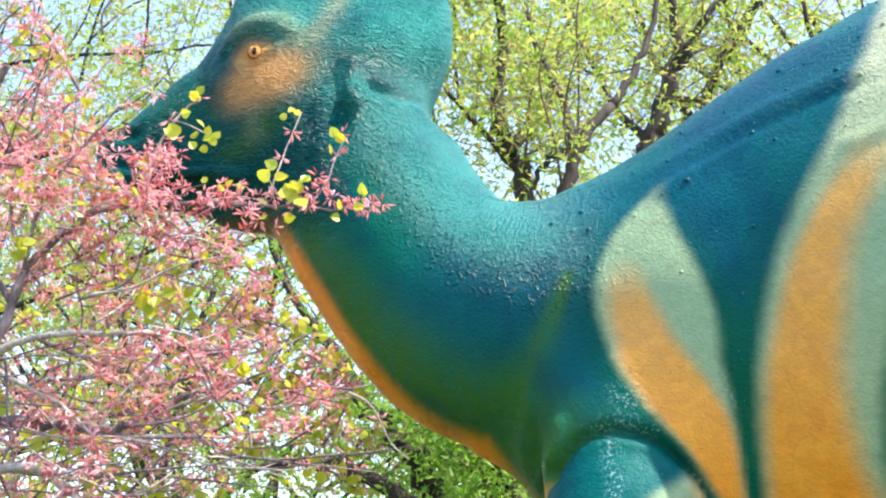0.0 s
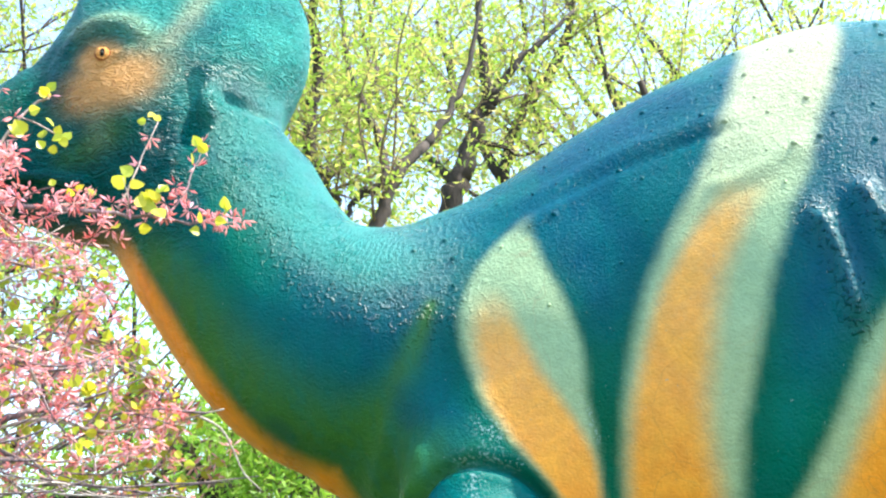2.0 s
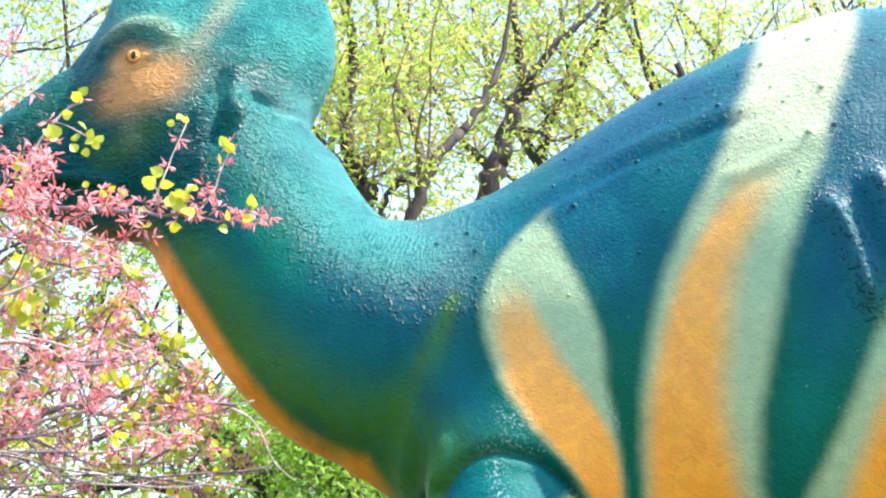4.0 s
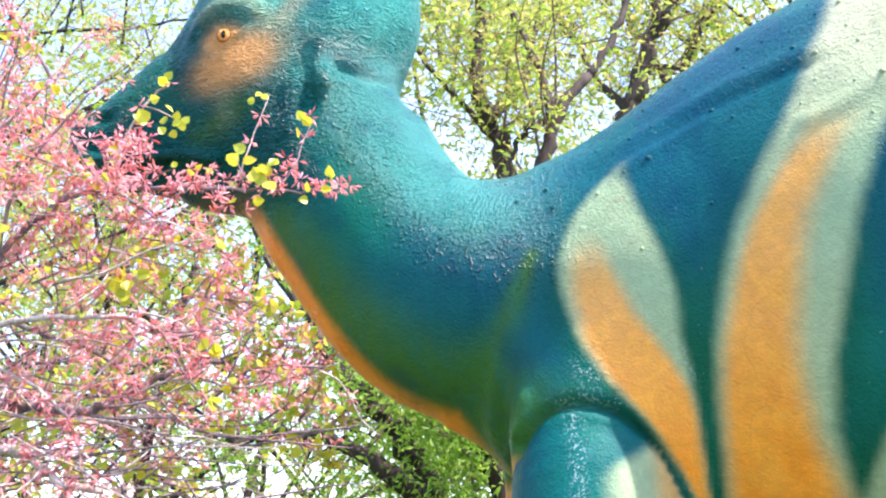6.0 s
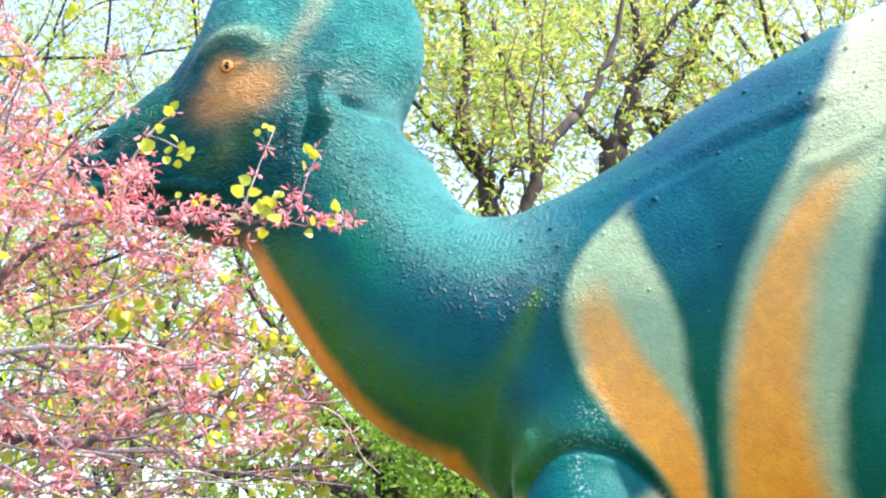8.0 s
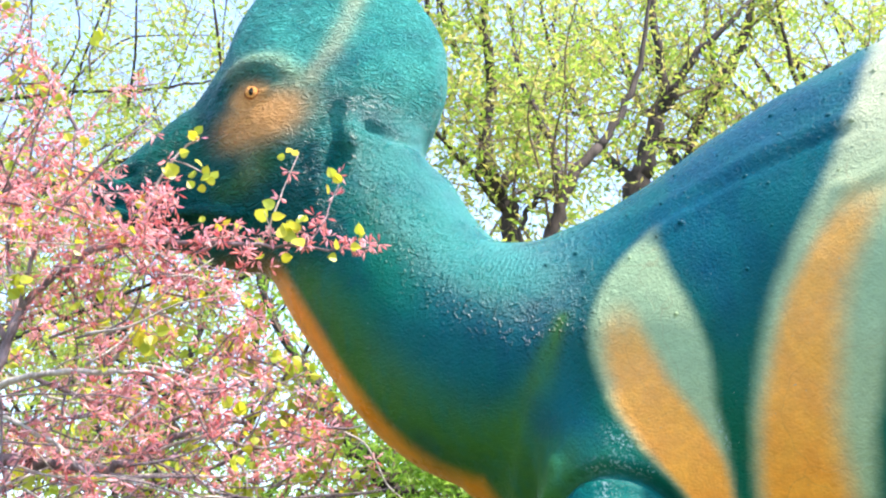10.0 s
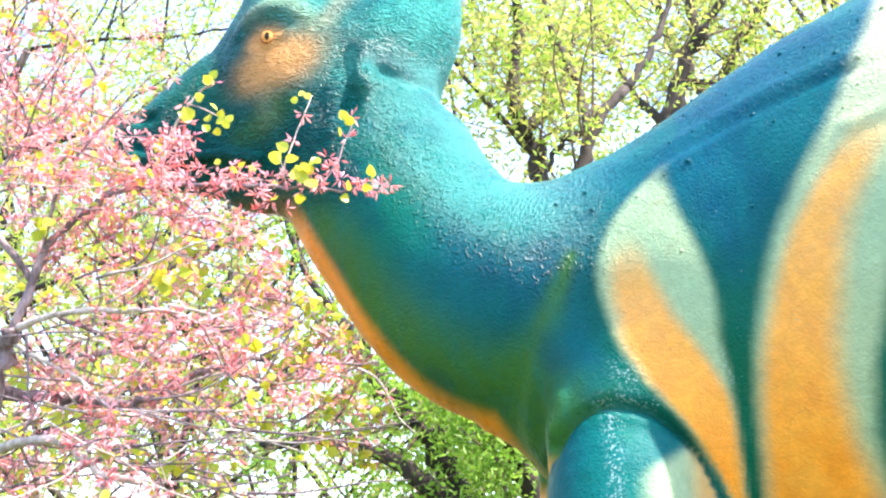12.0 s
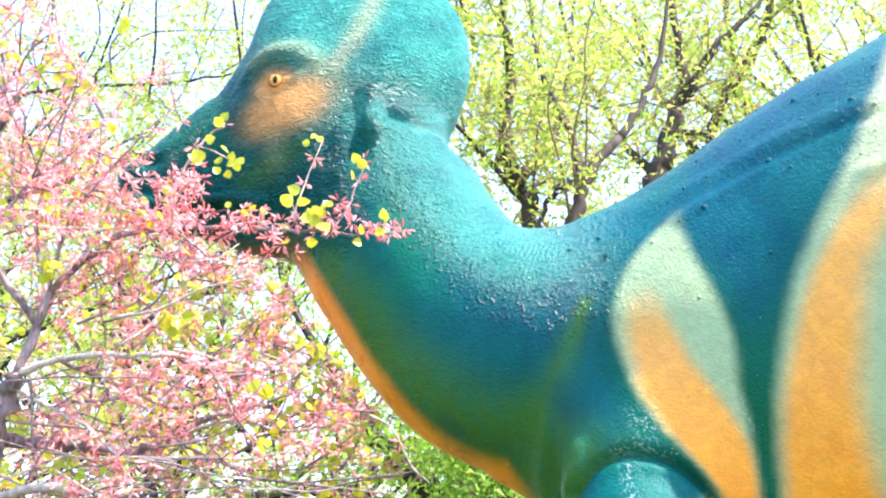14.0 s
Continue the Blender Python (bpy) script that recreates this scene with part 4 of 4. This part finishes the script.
def redbud():
    rng = random.Random(31)
    root = thing("flowering_redbud", (-1.15, 2.55, 0))
    shift = np.array((-1.15, 2.55, 0))
    trunk = Mesh()
    grow(A([(-1.15, 2.55, 0), (-1.12, 2.52, 0.8), (-1.06, 2.47, 1.6), (-1.03, 2.45, 1.84), (-0.99, 2.4, 2.08), (-0.96, 2.38, 2.15)]) - shift, 0.045, 0.015, trunk, rng, 10)
    trunk.make("trunk", BARK_RED, root)
    main = [
        ([(-0.96, 2.38, 2.15), (-0.93, 2.38, 2.25), (-0.89, 2.38, 2.35), (-0.78, 2.37, 2.44), (-0.66, 2.36, 2.46), (-0.51, 2.34, 2.45), (-0.37, 2.36, 2.45), (-0.20, 2.42, 2.47)], 0.011, 0.002, BARK_RED),
        ([(-0.96, 2.38, 2.15), (-0.86, 2.33, 2.17), (-0.74, 2.30, 2.17), (-0.63, 2.30, 2.17), (-0.56, 2.32, 2.15), (-0.53, 2.34, 2.11)], 0.008, 0.003, BARK_PALE),
        ([(-0.99, 2.40, 2.14), (-0.88, 2.35, 2.08), (-0.78, 2.30, 2.03), (-0.71, 2.28, 1.97)], 0.006, 0.003, BARK_PALE),
        ([(-1.03, 2.45, 2.03), (-0.90, 2.50, 2.03), (-0.82, 2.50, 2.02), (-0.72, 2.50, 2.02), (-0.65, 2.55, 2.07), (-0.58, 2.60, 2.12), (-0.47, 2.66, 2.15)], 0.016, 0.005, BARK_RED),
        ([(-1.06, 2.46, 1.88), (-0.93, 2.35, 1.91), (-0.81, 2.30, 1.91), (-0.76, 2.28, 1.88), (-0.71, 2.28, 1.84), (-0.64, 2.30, 1.83)], 0.012, 0.007, BARK_PALE),
        ([(-0.96, 2.38, 2.15), (-0.95, 2.45, 2.35), (-1.0, 2.5, 2.47), (-1.0, 2.5, 2.59), (-0.95, 2.52, 2.73), (-0.89, 2.55, 2.79), (-0.84, 2.6, 2.92), (-0.73, 2.65, 2.98)], 0.006, 0.0015, BARK_RED),
        ([(-0.89, 2.55, 2.79), (-0.99, 2.6, 2.95), (-1.05, 2.62, 3.04), (-1.1, 2.65, 3.22)], 0.005, 0.002, BARK_RED),
        ([(-0.67, 2.36, 2.46), (-0.67, 2.36, 2.53), (-0.64, 2.36, 2.61), (-0.60, 2.36, 2.67), (-0.57, 2.36, 2.69)], 0.004, 0.002, BARK_PALE),
        ([(-0.33, 2.38, 2.46), (-0.30, 2.40, 2.52), (-0.29, 2.43, 2.58), (-0.27, 2.45, 2.64)], 0.0025, 0.0012, BARK_RED),
        ([(-0.42, 2.35, 2.46), (-0.40, 2.36, 2.52), (-0.385, 2.37, 2.58), (-0.36, 2.40, 2.68)], 0.0022, 0.001, BARK_PALE),
        ([(-0.68, 2.52, 2.04), (-0.55, 2.5, 2.08), (-0.42, 2.5, 2.06), (-0.30, 2.45, 2.07), (-0.20, 2.36, 2.08)], 0.004, 0.0015, BARK_PALE),
        ([(-0.90, 2.46, 2.20), (-0.79, 2.6, 2.17), (-0.68, 2.6, 2.13), (-0.55, 2.6, 2.18), (-0.53, 2.6, 2.28), (-0.48, 2.58, 2.36)], 0.006, 0.002, BARK_RED),
        ([(-0.92, 2.38, 2.30), (-0.88, 2.36, 2.48), (-0.80, 2.36, 2.60), (-0.72, 2.36, 2.70), (-0.66, 2.38, 2.76)], 0.0045, 0.0015, BARK_RED),
        ([(-1.05, 2.35, 2.42), (-0.98, 2.36, 2.56), (-0.90, 2.38, 2.64), (-0.82, 2.40, 2.76)], 0.0045, 0.0015, BARK_RED),
        ([(-0.93, 2.38, 2.25), (-1.05, 2.35, 2.42), (-1.12, 2.4, 2.6), (-1.1, 2.45, 2.85), (-1.2, 2.5, 3.1)], 0.008, 0.002, BARK_RED),
    ]
    lines = []
    for pts, r0, r1, material in main:
        limb = Mesh()
        lines.append(grow(A(pts) - shift, r0, r1, limb, rng, 8, 0.25, 6)[0] + shift)
        limb.make("branch", material, root)

    spur_rng = random.Random(3)
    for spur in ([(-0.62, 2.36, 2.645), (-0.585, 2.36, 2.632), (-0.55, 2.36, 2.612), (-0.535, 2.36, 2.595)], [(-0.48, 2.342, 2.452), (-0.476, 2.33, 2.47), (-0.47, 2.32, 2.485)],
                 [(-0.40, 2.352, 2.452), (-0.40, 2.325, 2.475), (-0.41, 2.30, 2.505)]):
        limb = Mesh()
        grow(A(spur) - shift, 0.0018, 0.0009, limb, spur_rng, 6, 0.2, 5)
        limb.make("twig", BARK_PALE, root)

    # side twigs off the branches, and twigs of the wide crown around them
    twigs, pale_twigs, runs = Mesh(), Mesh(), []

    def twig(p, d, ln, r, own=False):
        pts = [p]
        for _ in range(4):
            d = d + np.array([rng.gauss(0, 0.22), rng.gauss(0, 0.22), rng.gauss(0.0, 0.2)])
            d /= np.linalg.norm(d)
            p = p + d * ln / 4
            if not clear_of_statue(p):
                break
            pts.append(p)
        if len(pts) < 3:
            return None
        cc = curve(pts, 3)
        light = rng.random() < 0.3
        mesh = Mesh() if own else (pale_twigs if light else twigs)
        mesh.tube(cc - shift, np.linspace(r, 0.0012, len(cc)), 5, 0.2, rng)
        if own:
            mesh.make("twig", BARK_PALE if light else BARK_RED, root)
        runs.append(cc)
        return cc

    for c in lines:
        for _ in range(7):
            i = rng.randrange(len(c) // 4, len(c))
            cc = twig(c[i], np.array([rng.gauss(0.5, 0.7), rng.gauss(0, 0.5), rng.gauss(0.15, 0.6)]), rng.uniform(0.08, 0.25), 0.0028, True)
    for _ in range(112):
        p = np.array([rng.uniform(-1.55, -0.35), rng.uniform(2.38, 3.6), rng.uniform(1.68, 2.62)])
        if p[2] < 1.98 and p[0] > -0.62 and rng.random() < 0.8:
            continue
        if p[2] < 1.92 and rng.random() < 0.55:
            continue
        if not clear_of_statue(p):
            continue
        cc = twig(p, np.array([rng.gauss(0.8, 0.5), rng.gauss(0, 0.4), rng.gauss(0.12, 0.4)]), rng.uniform(0.18, 0.5), rng.uniform(0.0022, 0.0045))
        if cc is not None:
            for _ in range(rng.randrange(1, 3)):
                j = rng.randrange(2, len(cc))
                twig(cc[j], np.array([rng.gauss(0.5, 0.6), rng.gauss(0, 0.5), rng.gauss(0.2, 0.6)]), rng.uniform(0.08, 0.2), 0.0022)
    blooming = len(runs)
    for _ in range(75):
        p = np.array([rng.uniform(-1.15, -0.45), rng.uniform(2.25, 2.7), rng.uniform(1.80, 2.25)])
        if clear_of_statue(p):
            twig(p, np.array([rng.gauss(0.9, 0.3), rng.gauss(0, 0.3), rng.gauss(0.0, 0.22)]), rng.uniform(0.2, 0.45), rng.uniform(0.0018, 0.004), True)
    del runs[blooming:]
    for _ in range(62):
        p = np.array([rng.uniform(-1.0, -0.55), rng.uniform(2.2, 2.55), rng.uniform(2.34, 2.72)])
        if clear_of_statue(p):
            twig(p, np.array([rng.gauss(0.4, 0.7), rng.gauss(0, 0.3), rng.gauss(0.1, 0.4)]), rng.uniform(0.08, 0.2), 0.0020)
    for _ in range(60):
        p = np.array([rng.uniform(-1.35, -0.88), rng.uniform(2.3, 2.8), rng.uniform(2.5, 3.1)])
        twig(p, np.array([rng.gauss(0.3, 0.5), rng.gauss(0, 0.4), rng.gauss(0.6, 0.4)]), rng.uniform(0.15, 0.35), 0.003)
    tagged(twigs.make("branchwork", BARK_RED, root), kind="stuff")
    tagged(pale_twigs.make("pale_branchwork", BARK_PALE, root, "pale sunlit twigs"), kind="stuff")

    # blossoms: bunches of slender buds and petals on short stalks
    verts, faces = [], []

    def bunch(p, n, size):
        for _ in range(n):
            d, a, b = basis((rng.gauss(0, 1), rng.gauss(-0.2, 1), rng.gauss(-0.15, 0.9)), rng)
            ln, w = size * rng.uniform(0.6, 1.2), size * rng.uniform(0.075, 0.14)
            at = p - shift + d * size * 0.15
            k = len(verts)
            mid = at + d * ln * 0.6 + b * w * rng.uniform(-0.6, 0.6)
            verts.extend([at, mid + a * w, mid - a * 0.5 * w + b * 0.87 * w, mid - a * 0.5 * w - b * 0.87 * w, at + d * ln])
            faces.extend([(k, k + 2, k + 1), (k, k + 3, k + 2), (k, k + 1, k + 3), (k + 4, k + 1, k + 2), (k + 4, k + 2, k + 3), (k + 4, k + 3, k + 1)])

    dense = lines[0]
    for i in range(len(dense) // 4, len(dense)):
        for _ in range(2):
            bunch(dense[i] + np.array([rng.gauss(0, 0.018), rng.gauss(0, 0.018), rng.gauss(0.004, 0.016)]), 12, 0.023)
    for c, row in zip(lines[1:], main[1:]):
        for i in range(len(c) // 3, len(c)):
            if rng.random() < (0.7 if row[1] > 0.0045 else 0.3):
                bunch(c[i] + np.array([rng.gauss(0, 0.012) for _ in range(3)]), 8, 0.024)
    for cc in runs:
        full = 0.46 if cc[0][2] < 2.75 else 0.24
        for q in cc[2:]:
            if rng.random() < full:
                bunch(q + np.array([rng.gauss(0, 0.010) for _ in range(3)]), rng.randrange(6, 11), rng.uniform(0.019, 0.028))
    tagged(link_mesh("blossom", verts, faces, BLOSSOM, root, "salmon-pink slender blossom bunches", smooth=False), kind="stuff")

    # young heart-shaped leaves, some on the branches, some in tufts
    verts, faces = [], []

    def leaf(p, size):
        d, a, b = basis((rng.gauss(0, 0.8), rng.gauss(-0.2, 0.6), rng.gauss(-0.1, 0.8)), rng)
        v, f = round_leaf(size, d, a, b, p - shift, rng.uniform(0.1, 0.5))
        faces.extend([tuple(i + len(verts) for i in q) for q in f])
        verts.extend(v)

    # leaves that stand out: x, height, size, how many
    tufts = [(-0.565, 2.700, 0.022, 4), (-0.607, 2.614, 0.033, 2), (-0.585, 2.640, 0.024, 2), (-0.572, 2.606, 0.026, 1), (-0.540, 2.600, 0.022, 4), (-0.522, 2.590, 0.022, 2), (-0.430, 2.515, 0.036, 1), (-0.400, 2.515, 0.031, 1),
             (-0.397, 2.540, 0.026, 1), (-0.380, 2.492, 0.028, 3), (-0.355, 2.485, 0.030, 3), (-0.340, 2.496, 0.028, 2), (-0.360, 2.465, 0.022, 2), (-0.515, 2.500, 0.018, 2), (-0.490, 2.482, 0.018, 2), (-0.200, 2.470, 0.028, 2),
             (-0.258, 2.443, 0.022, 2), (-0.235, 2.448, 0.022, 2), (-0.388, 2.420, 0.022, 2), (-0.700, 2.455, 0.026, 1), (-0.690, 2.490, 0.022, 1), (-0.265, 2.595, 0.022, 3), (-0.285, 2.565, 0.022, 1), (-0.365, 2.658, 0.018, 3),
             (-0.862, 2.774, 0.030, 6), (-0.800, 2.930, 0.028, 3), (-0.900, 2.360, 0.028, 5), (-0.640, 2.235, 0.030, 5), (-0.440, 2.110, 0.030, 4), (-0.820, 2.690, 0.024, 3), (-0.745, 2.330, 0.026, 3)]
    kinds = []
    for bend in (0.12, 0.3, 0.5):
        v, f = round_leaf(1.0, A((0.0, 1.0, 0.0)), A((1.0, 0.0, 0.0)), A((0.0, 0.0, 1.0)), A((0.0, 0.0, 0.0)), bend)
        me = bpy.data.meshes.new("leaf")
        me.from_pydata([tuple(q) for q in v], [], f)
        me.materials.append(TUFT_LEAF)
        kinds.append(me)
    for tx, tz, size, count in tufts:
        for _ in range(count):
            ob = new("leaf", rng.choice(kinds))
            ob.parent = root
            loose = 0.011 if count > 1 else 0.0
            at = np.array((tx + rng.gauss(0, loose), 2.335 + rng.gauss(0, 0.008), tz + rng.gauss(0, loose) - 0.4 * size)) - shift
            turn = Matrix.Rotation(rng.gauss(0, 0.6), 3, "Z") @ Matrix.Rotation(math.pi / 2 + rng.gauss(0, 0.45), 3, "X") @ Matrix.Rotation(rng.gauss(0, 1.1), 3, "Z")
            ob.matrix_basis = Matrix.LocRotScale(Vector(at), turn.to_quaternion(), Vector((1, 1, 1)) * size * rng.uniform(0.85, 1.1))
    for cc in runs:
        for q in cc[2:]:
            if rng.random() < (0.34 if q[1] > 2.6 else 0.08):
                for _ in range(rng.randrange(1, 4)):
                    leaf(q + np.array([rng.gauss(0, 0.014) for _ in range(3)]), rng.uniform(0.018, 0.034) * (1.0 if q[1] > 2.6 else 0.72))
    tagged(link_mesh("foliage", verts, faces, YOUNG_LEAF, root, "yellow-green heart-shaped young leaves", smooth=False), kind="stuff")
    return tagged(root, "redbud in salmon-pink blossom with a few young leaves", "tree")


redbud()
